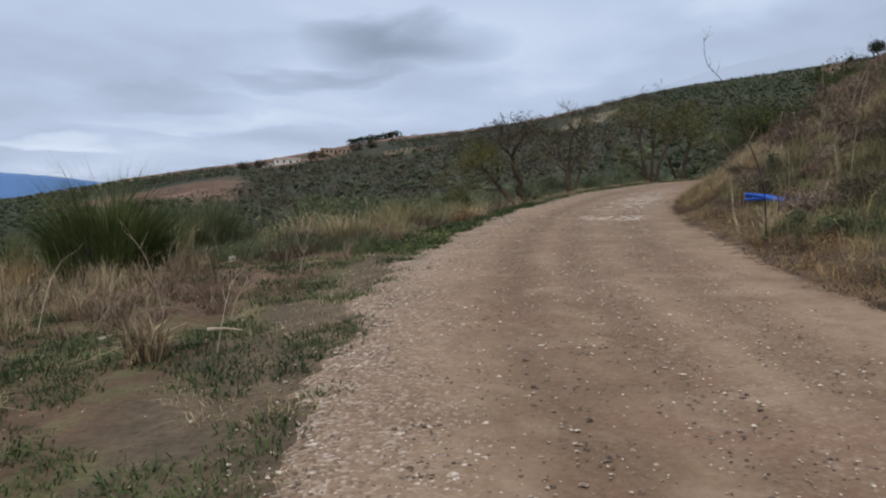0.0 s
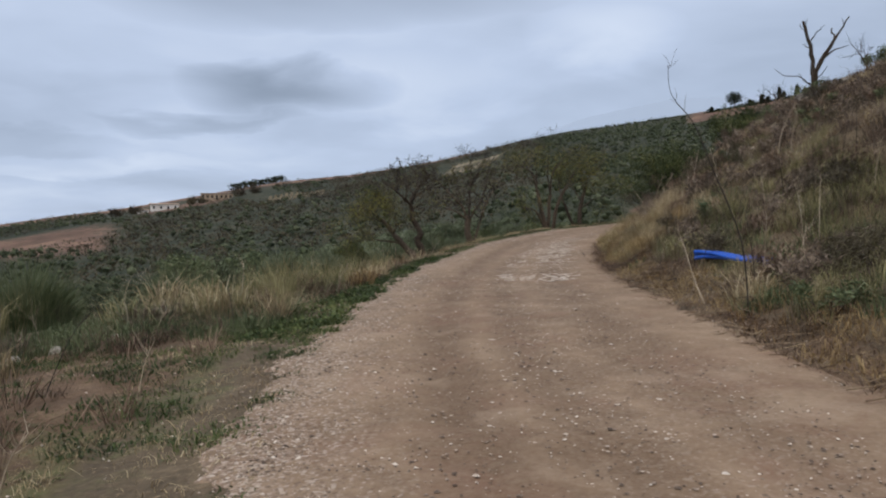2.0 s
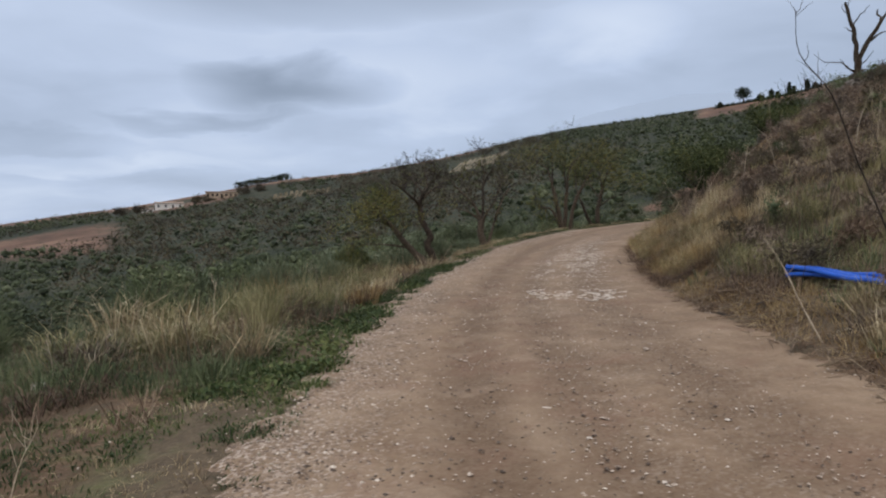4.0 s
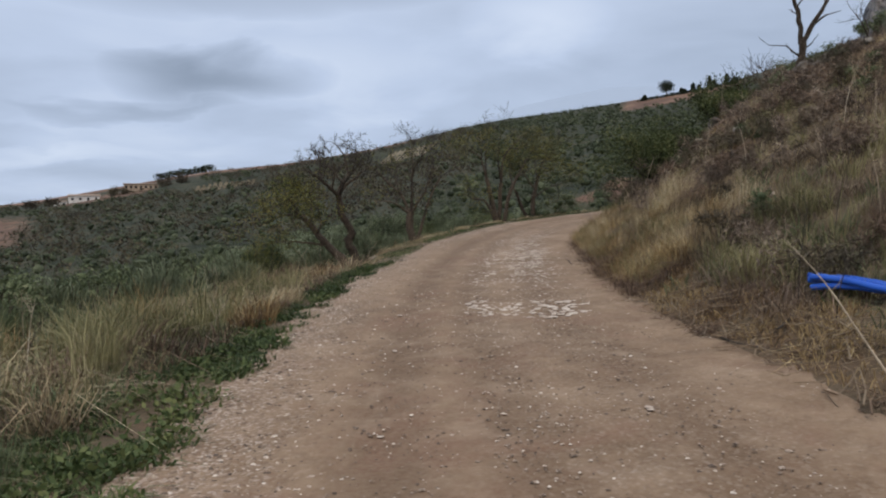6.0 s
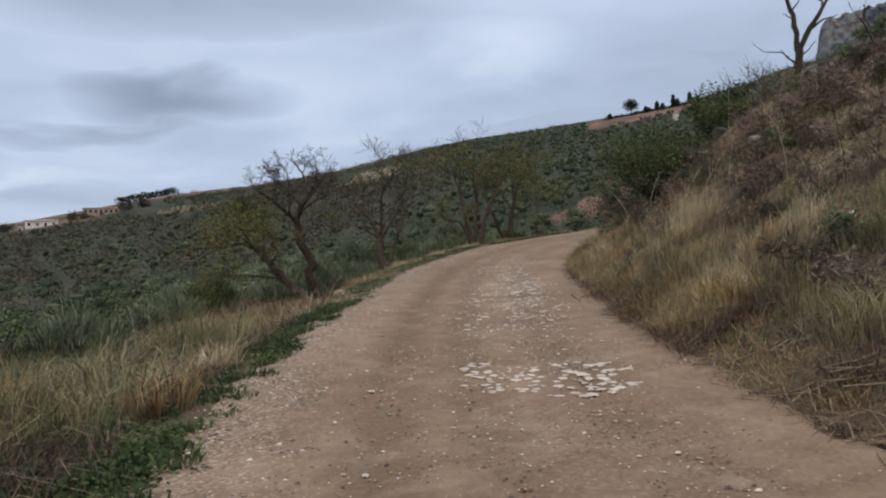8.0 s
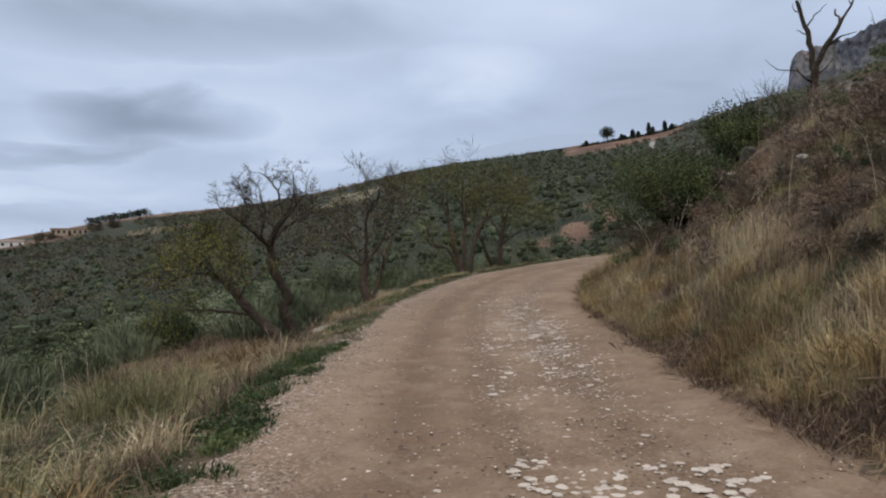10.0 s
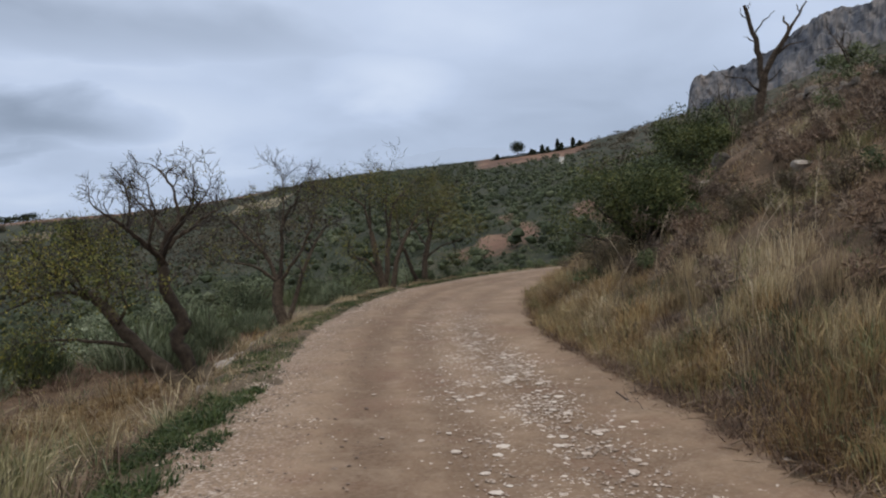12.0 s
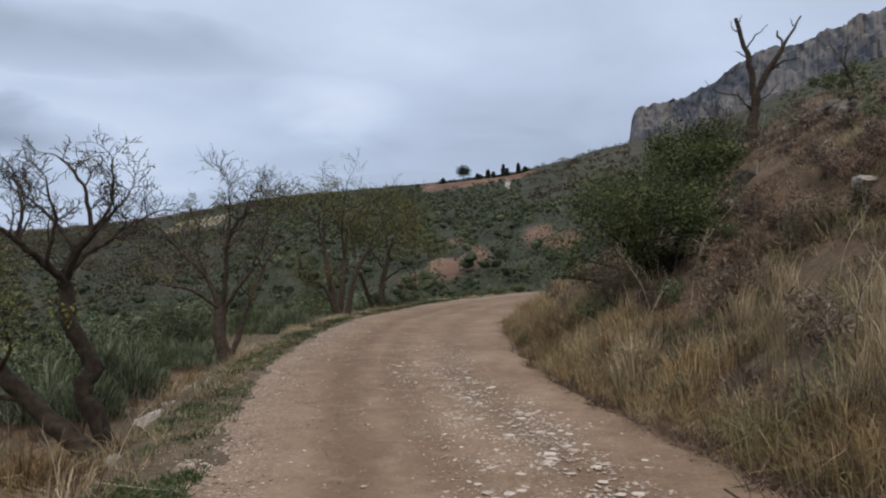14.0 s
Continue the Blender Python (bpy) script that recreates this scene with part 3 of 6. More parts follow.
def limb(start, way, long, r0, r1, r, bend=0.25, rise=0.1, steps=6):
    """Points and radii of a crooked limb."""
    p, d = Vector(start), Vector(way).normalized()
    pts, rad = [p.copy()], [r0]
    for k in range(steps):
        d = (d + Vector((r.gauss(0, bend), r.gauss(0, bend), r.gauss(0, bend) + rise))).normalized()
        p = p + d * (long / steps)
        pts.append(p.copy())
        rad.append(r0 + (r1 - r0) * (k + 1) / steps)
    return pts, rad


def branch_out(r, pts, rad, long, depth, limbs, twigs, tips, count, rise=0.08, first=0.25):
    """Side branches of a limb, ever shorter and thinner; the last ones are twigs."""
    n = count[0] + r.randint(0, 1)
    for j in range(n):
        f = 1.0 if j == 0 else first + (1 - first) * (j - r.uniform(0, 0.8)) / max(1, n - 1)
        f = min(max(f, 0.05), 1.0)
        k = min(int(f * (len(pts) - 1)), len(pts) - 2)
        g = f * (len(pts) - 1) - k
        start, d = pts[k].lerp(pts[k + 1], g), (pts[k + 1] - pts[k]).normalized()
        side = d.orthogonal().normalized()
        side.rotate(Matrix.Rotation(r.uniform(0, 6.283), 3, d))
        way = d * (1.0 if j == 0 else 0.7) + side * (r.uniform(0.3, 0.6) if j == 0 else r.uniform(0.6, 1.2)) + Vector((0, 0, 0.25 if j else 0.0))
        r0 = max(0.004, (rad[k] * (1 - g) + rad[k + 1] * g) * (0.8 if j == 0 else r.uniform(0.45, 0.62)))
        q, qr = limb(start, way, long * r.uniform(0.7, 1.2), r0, max(0.003, r0 * 0.5), r, 0.20, rise, 6 if depth > 2 else 4)
        if depth > 1:
            limbs.append((depth, q, qr))
            branch_out(r, q, qr, long * 0.62, depth - 1, limbs, twigs, tips, count[1:], rise * 0.8)
        else:
            twigs.append((q, qr))
            tips.extend(q[1:])


def almond_tree(name, x, y, seed, stems, leafy, label, group="trees along the road", depth=4, counts=(4, 4, 4, 3), leaf=0.055, rise=0.08, bark=None, loose=0.09):
    """A leafless or half-bare roadside tree: crooked stems, limbs, twigs and what leaves are left."""
    r = random.Random(seed)
    root = new(name)
    root.location = (x, y, at_height(x, y))
    tagged(root, label, "tree", group)
    limbs, twigs, tips = [], [], []
    for stops, r0, r1, reach in stems:
        line = spline(stops, 4)
        pts = [Vector((p[0] + r.gauss(0, 0.02), p[1] + r.gauss(0, 0.02), p[2])) for p in line]
        n = len(pts) - 1
        rad = [r0 + (r1 - r0) * (k / n) ** 0.7 for k in range(n + 1)]
        rad[0] *= 1.3
        mesh_object("trunk", *tube(pts, rad, 9), bark or M_BARK, root, True)
        branch_out(r, pts[n // 2:], rad[n // 2:], reach, depth, limbs, twigs, tips, counts, rise, 0.5)
    for level, p, q in limbs:
        if level == depth:
            mesh_object("limb", *tube(p, q, 6), bark or M_BARK, root, True)
    rest = [tube(p, q, 4) for level, p, q in limbs if level < depth]
    if rest:
        tagged(mesh_object("branchwork", *merged(*rest), M_TWIG, root, True), kind="stuff")
    tagged(mesh_object("brushwood", *merged(*[tube(p, q, 3) for p, q in twigs]), M_TWIG, root), kind="stuff")
    if leafy:
        t = np.array([tuple(p) for p in tips])
        low = t[:, 2] < np.quantile(t[:, 2], 0.8)
        q = np.random.default_rng(seed)
        t = t[low][q.integers(0, max(1, low.sum()), leafy)] + q.normal(0, loose, (leafy, 3))
        mesh_object("crown", *leaves(t, leaf, leaf * 0.45, seed, 0.6), M_ALMOND, root)
    return root


def roadside_tree(x, y, seed, trunks, boughs, label, leafy=0, leaf=0.055, depth=3, counts=(5, 4, 3), loose=0.12, low_leaves=0.75, twig=1.0, size=1.0):
    """A half-bare almond: trunks and boughs as (side, height) stops with the depth at their end, then branches and twigs."""
    r = random.Random(seed)
    root = new("almond_tree")
    root.location = (x, y, at_height(x, y))
    root.scale = (size, size, size)
    tagged(root, label, "tree", "trees along the road")
    limbs, twigs, tips = [], [], []
    for kind, group in (("trunk", trunks), ("limb", boughs)):
        for stops, deep0, deep1, r0, r1, reach in group:
            n = len(stops) - 1
            line = spline([(p[0], deep0 + (deep1 - deep0) * k / n, p[1]) for k, p in enumerate(stops)], 4)
            pts = [Vector(p) + Vector((r.gauss(0, 0.012), r.gauss(0, 0.015), r.gauss(0, 0.008))) for p in line]
            n = len(pts) - 1
            rad = [(r0 + (r1 - r0) * k / n) * r.uniform(0.92, 1.10) for k in range(n + 1)]
            if kind == "trunk":
                rad[0] *= 1.35
                rad[1] *= 1.12
            if kind == "limb":
                rad = [0.8 * v for v in rad]
            mesh_object(kind, *tube(pts, rad, 10 if kind == "trunk" else 7), M_BARK, root, True)
            if reach:
                branch_out(r, pts[n // 3:], rad[n // 3:], reach, depth, limbs, twigs, tips, counts, 0.0, 0.15)
    tagged(mesh_object("branchwork", *merged(*[tube(p, q, 5) for level, p, q in limbs]), M_TWIG, root, True), kind="stuff")
    tagged(mesh_object("brushwood", *merged(*[tube(p, [twig * v for v in q], 3) for p, q in twigs]), M_TWIG, root), kind="stuff")
    if leafy:
        t = np.array([tuple(p) for p in tips])
        low = t[:, 2] < np.quantile(t[:, 2], low_leaves)
        q = np.random.default_rng(seed)
        t = t[low][q.integers(0, max(1, low.sum()), leafy)] + q.normal(0, loose, (leafy, 3))
        mesh_object("crown", *leaves(t, leaf, leaf * 0.45, seed, 0.6), M_ALMOND, root)
    return root


def shrub(name, x, y, wide, tall, seed, mat, label, category, n=4000, leaf=0.06, group="", lumpy=9, stemmed=True, sink=0.0, full=1.0):
    """A leafy bush: stems and a crown of leaves in uneven clumps with gaps."""
    r = np.random.default_rng(seed)
    root = new(name)
    root.location = (x, y, at_height(x, y) - sink)
    tagged(root, label, category, group)
    mids = np.stack((r.normal(0, 0.27, lumpy) * wide, r.normal(0, 0.27, lumpy) * wide, tall * r.uniform(0.16, 0.78, lumpy)), -1)
    mids[:, 2] *= 1 - 0.25 * np.hypot(mids[:, 0], mids[:, 1]) / wide
    rad = r.uniform(0.16, 0.30, lumpy) * min(wide, tall * 1.3) * full
    k = r.integers(0, lumpy, n)
    d = r.normal(size=(n, 3))
    d /= np.linalg.norm(d, axis=1)[:, None]
    p = mids[k] + d * (rad[k] * r.random(n) ** 0.4)[:, None] * np.array((1, 1, 0.85))
    p[:, 2] = np.maximum(p[:, 2], 0.03)
    dense = mat not in (M_SCRUB, M_GREY, M_RUST)
    crown = leaves(p, leaf if dense else leaf * 2.2, leaf * (0.42 if dense else 0.26), seed)
    mesh_object("crown", *(merged(crown, cores(mids, np.minimum(rad * 0.30, 0.09), seed)) if dense else crown), mat, root)
    if stemmed:
        rr = random.Random(seed)
        tubes = []
        for m in mids:
            pts, q = limb((rr.uniform(-0.08, 0.08), rr.uniform(-0.08, 0.08), -0.1), m, float(np.linalg.norm(m)), 0.022 * tall, 0.006 * tall, rr, 0.12, 0.03, 5)
            tubes.append(tube(pts, q, 5))
        tagged(mesh_object("stemwork", *merged(*tubes), M_BARK, root, True), kind="stuff")
    return root

# ---- far hills, cliff and haze ----


def ridge(name, points, dist, mat, label, depth=0.6, foot=-60.0):
    """A distant ridge by azimuth and height in degrees."""
    az = np.linspace(points[0][0], points[-1][0], 90)
    el = np.interp(az, *np.array(points, float).T) + 0.05 * wavy(az, az * 0, 2.0, 1.0)
    x, y = EYE_X + dist * np.sin(np.radians(az)), EYE_Y + dist * np.cos(np.radians(az))
    top = EYE_Z + dist * np.tan(np.radians(el))
    back = 1 + depth
    rows = [np.stack((x, y, np.full(len(x), foot)), 1), np.stack((x, y, top * 0.75), 1), np.stack((x * 1.02, y * 1.02, top), 1), np.stack((x * back, y * back, np.full(len(x), foot)), 1)]
    return tagged(mesh_object(name, np.concatenate(rows), lattice(len(az), 4), mat, smoothed=True), label, "mountain", kind="structure")


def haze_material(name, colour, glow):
    """Distance lost in mist: haze painted as glow, hardly any shading of its own."""
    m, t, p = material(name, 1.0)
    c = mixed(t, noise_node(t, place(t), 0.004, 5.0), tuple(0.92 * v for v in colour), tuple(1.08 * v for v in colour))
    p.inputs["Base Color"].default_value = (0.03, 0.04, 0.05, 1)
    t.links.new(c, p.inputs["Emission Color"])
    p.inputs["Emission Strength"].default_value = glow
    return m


# Two far ridges; their haze is emitted colour, not mist in the air.
ridge("backdrop", ((-62, 0.6), (-50, 2.2), (-40, 1.9), (-33, 1.35), (-28, 1.0), (-22, 0.2)), 2600, haze_material("blue_haze_glow", (0.085, 0.18, 0.40), 1.0), "blue hazy mountain range far away")
ridge("backdrop", ((12, 6.5), (17, 7.9), (20, 8.8), (23, 9.3), (26, 9.75), (29, 9.7), (33, 9.5), (38, 9.0)), 2200, haze_material("grey_haze_glow", (0.385, 0.455, 0.59), 1.0), "grey misty mountain behind the hill")

CLIFF_TOP = ((41.2, 10.2), (42.5, 11.0), (43.5, 11.6), (43.75, 13.5), (44.2, 14.2), (47.1, 14.6), (49.0, 15.3), (50.9, 16.5), (52.9, 17.6), (55.6, 17.6), (56.9, 18.3), (57.9, 18.2), (58.7, 18.7), (60.7, 19.1), (66, 20.5), (80, 22), (110, 20))


def cliff():
    az = np.arange(41.5, 108, 0.13)
    el = np.interp(az, *np.array(CLIFF_TOP, float).T)
    el = el + np.where(az > 44, 0.13 * wavy(az, az * 0, 1.3, 2.0) + 0.10 * wavy(az, az * 0, 4.5, 5.0), 0)
    n = 30
    rows = []
    top = 2.7 + 460 * np.tan(np.radians(el))
    low = np.interp(az, (41.5, 50, 60, 75, 110), (86, 96, 110, 128, 120))
    for k in range(n):
        f = k / (n - 1)
        r = 452 + 9 * f + 3.0 * wavy(az * 1.0, az * 0 + f * 1.2, 1.7, 3.0) * (0.4 + 0.6 * f) + 1.0 * wavy(az, az * 0 + f * 1.5, 5.5, 7.0) - 4.0 * (wavy(az, az * 0 + f * 0.3, 0.7, 9.0) > 0.5)
        r = r + 3.5 * np.floor(f * 3.2 + 0.4 * wavy(az, az * 0, 0.5, 4.0))
        rows.append(np.stack((2.3 + r * np.sin(np.radians(az)), 19.2 + r * np.cos(np.radians(az)), low + (top - low) * f ** 0.85), 1))
    back = rows[-1] + np.stack((120 * np.sin(np.radians(az)), 120 * np.cos(np.radians(az)), -14 + 0 * az), 1)
    m, t, p = material("grey_cliff_rock", 0.95)
    pos = place(t)
    stretch = t.nodes.new("ShaderNodeMapping")
    stretch.inputs["Scale"].default_value = (1, 1, 0.14)
    t.links.new(pos, stretch.inputs["Vector"])
    f = maths(t, "ADD", maths(t, "MULTIPLY", noise_node(t, stretch.outputs[0], 0.17, 7.0, 0.68), 0.6), maths(t, "MULTIPLY", noise_node(t, pos, 0.035, 5.0), 0.4))
    t.links.new(ramp(t, f, ((0.36, (0.038, 0.044, 0.058)), (0.46, (0.088, 0.094, 0.110)), (0.54, (0.158, 0.150, 0.150)), (0.66, (0.255, 0.218, 0.190)))), p.inputs["Base Color"])
    bumped(t, p, noise_node(t, stretch.outputs[0], 0.25, 8.0, 0.7), 0.6, 1.5)
    return tagged(mesh_object("backdrop", np.concatenate(rows + [back]), lattice(len(az), n + 1), m), "grey limestone cliff above the slope", "cliff", kind="structure")


cliff()


def from_azimuth(az, r):
    return EYE_X + r * math.sin(radians(az)), EYE_Y + r * math.cos(radians(az))


# ---- groves ----


def leaf_ball(n, wide, tall, size, seed, clumps):
    """Leaves of a crown: clumps of leaves round a middle, uneven, with gaps."""
    r = np.random.default_rng(seed)
    mids = r.normal(size=(clumps, 3)) * np.array((wide * 0.27, wide * 0.27, tall * 0.16)) + np.array((0, 0, tall * 0.55))
    k = r.integers(0, clumps, n)
    d = r.normal(size=(n, 3))
    d /= np.linalg.norm(d, axis=1)[:, None]
    p = mids[k] + d * (r.random(n) ** 0.45 * r.uniform(0.20, 0.34, clumps)[k] * wide * 0.75)[:, None]
    p[:, 2] = np.maximum(p[:, 2], tall * 0.06)
    return merged(leaves(p, size, size * 0.5, seed), cores(mids, r.uniform(0.08, 0.13, clumps) * wide, seed))


def olive_tree(seed, wide, tall):
    r = random.Random(seed)
    root = new("olive_tree")
    tagged(root, "grey-green olive tree on the slope below", "tree", "olive grove")
    pts, rad = limb((0, 0, -0.3), (r.uniform(-0.3, 0.3), r.uniform(-0.3, 0.3), 1), tall * 0.55, 0.16, 0.09, r, 0.15, 0.05, 5)
    mesh_object("trunk", *tube(pts, rad, 7), M_BARK, root, True)
    mesh_object("crown", *leaf_ball(1400, wide, tall, 0.14, seed, 18), M_OLIVE, root)
    return root


xs, ys = np.meshgrid(np.arange(-260, 330, 5.0), np.arange(14, 440, 5.0))
ox = (xs + 1.6 * (np.arange(xs.shape[0]) % 2)[:, None]).ravel() + rng.normal(0, 0.9, xs.size)
oy = ys.ravel() + rng.normal(0, 0.9, xs.size)
ok_, ou, ow = beside_road(ox, oy)
oaz, od = np.degrees(np.arctan2(ox - EYE_X, oy - EYE_Y)), np.hypot(ox - EYE_X, oy - EYE_Y)
azimuth, dist = oaz, od
bare = zone(27.2, 35.2, 338, 470, 0.5, 8) + 0.5 * zone(-28, -15.5, 200, 310, 1.0, 15) + zone(-30, 12, 388, 470, 1.5, 8) + zone(-16, -4.5, 312, 400, 1.0, 10) + zone(34.6, 50, 190, 470, 1.0, 20) + zone(-6, 0.2, 268, 325, 0.5, 8) + zone(8.0, 13.5, 275, 362, 0.5, 10)
keep = (oaz > -48) & (oaz < 46) & (od < 425) & (bare < 0.4) & (ou < -ow - 6) & (rng.random(len(ox)) < np.where(od < 75, 0.66, 0.95)) & (od < 404)
for a, r, wide, deep in ((25.5, 85, 1.6, 4), (27.5, 88, 1.2, 9), (30.0, 90, 1.1, 12), (34.2, 98, 1.4, 12), (36, 84, 1.2, 6)):
    keep &= ((oaz - a) / wide) ** 2 + ((od - r) / deep) ** 2 > 1.0
keep &= ~((od < 26) & (oaz > -50))
ox, oy, oaz, od = ox[keep], oy[keep], oaz[keep], od[keep]
oz = height(ox, oy)
near_one = od < 72
kinds = [olive_tree(100 + k, 2.8 + 0.22 * k, 2.0 + 0.17 * k) for k in range(5)]
for j, (x, y, z) in enumerate(zip(ox[near_one], oy[near_one], oz[near_one])):
    size = random.uniform(0.7, 1.05)
    m = pose(x, y, z, 0, 0, random.uniform(0, 360)) @ Matrix.Diagonal((size, size, size * random.uniform(0.8, 1.05), 1))
    if j < 5:
        kinds[j].matrix_basis = m
    else:
        made = copy_thing(kinds[j % 5], m)
        made.matrix_basis = m


def far_crowns(name, x, y, z, wide, n, leaf, mat, label, category, seed):
    r = np.random.default_rng(seed)
    k = np.repeat(np.arange(len(x)), n)
    d = r.normal(size=(len(k), 3))
    d /= np.linalg.norm(d, axis=1)[:, None]
    w = wide * r.uniform(0.75, 1.2, len(x))
    p = d * (r.random(len(k)) ** 0.33 * w[k] * 0.5)[:, None] * np.array((1, 1, 0.62))
    p += np.stack((x, y, z + w * 0.27), -1)[k]
    made = leaves(p, leaf, leaf * 0.75, seed)
    if mat is not M_SCRUB and wide > 1.5:
        lobes = np.repeat(np.stack((x, y, z + w * 0.27), -1), 2, axis=0) + r.normal(size=(2 * len(x), 3)) * np.array((0.17, 0.17, 0.07)) * wide
        made = merged(made, cores(lobes, np.repeat(w, 2) * r.uniform(0.17, 0.26, 2 * len(x)), seed, 0.75))
    v, t = made
    return tagged(mesh_object(name, v, t, mat), label, category, kind="stuff")


far_one = ~near_one
scrubby = far_one & ((oaz > -20) | ((oaz > -29) & (od > 190) & (od < 330))) & (oaz < 16) & (od > 105) & (rng.random(len(ox)) < np.where((oaz > -1) & (oaz < 17), 0.8, 0.5)) & (wavy(ox, oy, 0.02, 1.0) > -0.5)
for lo_d, hi_d, n, leaf in ((72, 110, 180, 0.22), (110, 170, 76, 0.31), (170, 450, 26, 0.48)):
    g = far_one & ~scrubby & (od >= lo_d) & (od < hi_d)
    far_crowns("olive_grove", ox[g], oy[g], oz[g], 3.3, n, leaf, M_OLIVE, "grey-green olive trees covering the hillside", "olive trees", 3)
lx, ly = (np.array(v) for v in zip(*[from_azimuth(rng.uniform(-48, 42), 22 + 110 * rng.random() ** 0.8) for _ in range(1150)]))
lk, lu, lw = beside_road(lx, ly)
g = lu < -lw - 4
far_crowns("low_scrub", lx[g], ly[g], height(lx[g], ly[g]) - 0.15, 1.4, 55, 0.15, M_WEED, "low grey-green scrub between the olive trees", "scrub", 19)
g = scrubby
sx, sy = ox[g] + rng.normal(0, 2.0, g.sum()), oy[g] + rng.normal(0, 2.0, g.sum())
far_crowns("bare_scrub", sx, sy, height(sx, sy), 4.2, 70, 0.46, M_SCRUB, "brown leafless scrub on the far hillside", "scrub", 5)
rx, ry = [], []
for az in np.arange(-31, 27, 0.30):
    if wavy(az, 0, 0.35, 2.0) > (-0.2 if az > 9 else 0.45) and not -15 < az < -7.5:
        x, y = from_azimuth(az, 414 + 8 * wavy(az, 1, 0.7))
        rx.append(x), ry.append(y)
rx, ry = np.array(rx), np.array(ry)
far_crowns("skyline_scrub", rx, ry, height(rx, ry) - 1.4, 2.6, 60, 0.5, M_SCRUB, "low dark scrub along the skyline", "scrub", 9)
rx, ry = (np.array(v) for v in zip(*[from_azimuth(az, 424) for az in np.arange(-7.4, -3.7, 0.28)]))
far_crowns("tree_row", rx, ry, height(rx, ry) - 0.3, 5.0, 130, 0.8, M_NEEDLE, "dark row of trees on the skyline", "trees", 11)
rx, ry = (np.array(v) for v in zip(*[from_azimuth(random.uniform(35, 43), random.uniform(200, 430)) for _ in range(260)]))
far_crowns("slope_scrub", rx, ry, height(rx, ry) - 0.5, 2.4, 40, 0.6, M_SCRUB, "dark shrubs on the slope under the cliff", "scrub", 13)
rx, ry = (np.array(v) for v in zip(*[from_azimuth(random.uniform(44, 75), random.uniform(90, 440)) for _ in range(600)]))
far_crowns("slope_scrub", rx, ry, height(rx, ry) - 0.3, 2.0, 40, 0.5, M_OLIVE, "dark shrubs on the slope under the cliff", "scrub", 14)


def conifer(name, az, r, tall, wide, label, cypress, seed):
    x, y = from_azimuth(az, r)
    root = new(name)
    root.location = (x, y, at_height(x, y) - 0.2)
    tagged(root, label, "tree", "trees on the ridge")
    rr = np.random.default_rng(seed)
    mesh_object("trunk", *tube([(0, 0, 0), (0.1, 0, tall * 0.4), (0, 0, tall * 0.8)], [0.3, 0.22, 0.1], 6), M_BARK, root, True)
    n = 1500
    f = rr.random(n)
    a = rr.random(n) * 6.283
    if cypress:
        q = wide * 0.5 * np.sqrt(rr.random(n)) * np.sin(np.pi * np.clip(f * 0.92 + 0.06, 0, 1)) ** 0.7
        p = np.stack((q * np.cos(a), q * np.sin(a), f * tall), -1)
    else:
        d = rr.normal(size=(n, 3))
        d /= np.linalg.norm(d, axis=1)[:, None]
        p = d * (rr.random(n) ** 0.4)[:, None] * np.array((wide * 0.5, wide * 0.5, tall * 0.33)) * (1 + 0.25 * np.sin(5 * a))[:, None] + np.array((0, 0, tall * 0.66))
    mesh_object("crown", *leaves(p, 0.7, 0.4, seed), M_NEEDLE, root)
    return root


conifer("pine_tree", 30.45, 405, 8.6, 8.0, "dark round-topped pine on the ridge", False, 21)
for az, tall, k in ((31.5, 3.2, 1), (31.72, 2.4, 2), (32.3, 4.8, 3), (32.7, 3.2, 4), (33.45, 6.6, 5), (33.75, 4.2, 6), (34.6, 5.6, 7), (35.1, 3.0, 8), (28.9, 2.8, 9)):
    conifer("cypress_tree", az, 405, tall, 2.0, "dark narrow cypress on the ridge", True, 30 + k)
rx, ry = (np.array(v) for v in zip(*[from_azimuth(az, 407) for az in np.arange(28.6, 35.4, 0.16)]))
far_crowns("ridge_hedge", rx, ry, height(rx, ry) - 0.4, 2.8, 70, 0.6, M_NEEDLE, "low dark hedge along the ridge field", "hedge", 17)

# ---- far farm ----
M_PLASTER = mottled("white_plaster", ((0.52, 0.49, 0.45), (0.66, 0.63, 0.58), (0.74, 0.71, 0.67)), 0.3, relief=0.01)
M_ADOBE = mottled("ochre_wall", ((0.26, 0.20, 0.15), (0.36, 0.28, 0.20), (0.44, 0.35, 0.26)), 0.3, relief=0.01)
M_TILE = mottled("faded_roof_tile", ((0.16, 0.105, 0.08), (0.26, 0.18, 0.13), (0.33, 0.25, 0.19)), 0.8)
M_DARK = mottled("dark_opening", ((0.012, 0.012, 0.014), (0.02, 0.02, 0.022), (0.03, 0.03, 0.03)), 1.0)


def box(bm, x0, x1, y0, y1, z0, z1, m=None):
    """A box with broken edges, put into bm."""
    made = bmesh.ops.create_cube(bm, size=1.0, matrix=(m or Matrix()) @ Matrix.Translation(((x0 + x1) / 2, (y0 + y1) / 2, (z0 + z1) / 2)) @ Matrix.Diagonal((x1 - x0, y1 - y0, z1 - z0, 1)))
    return made


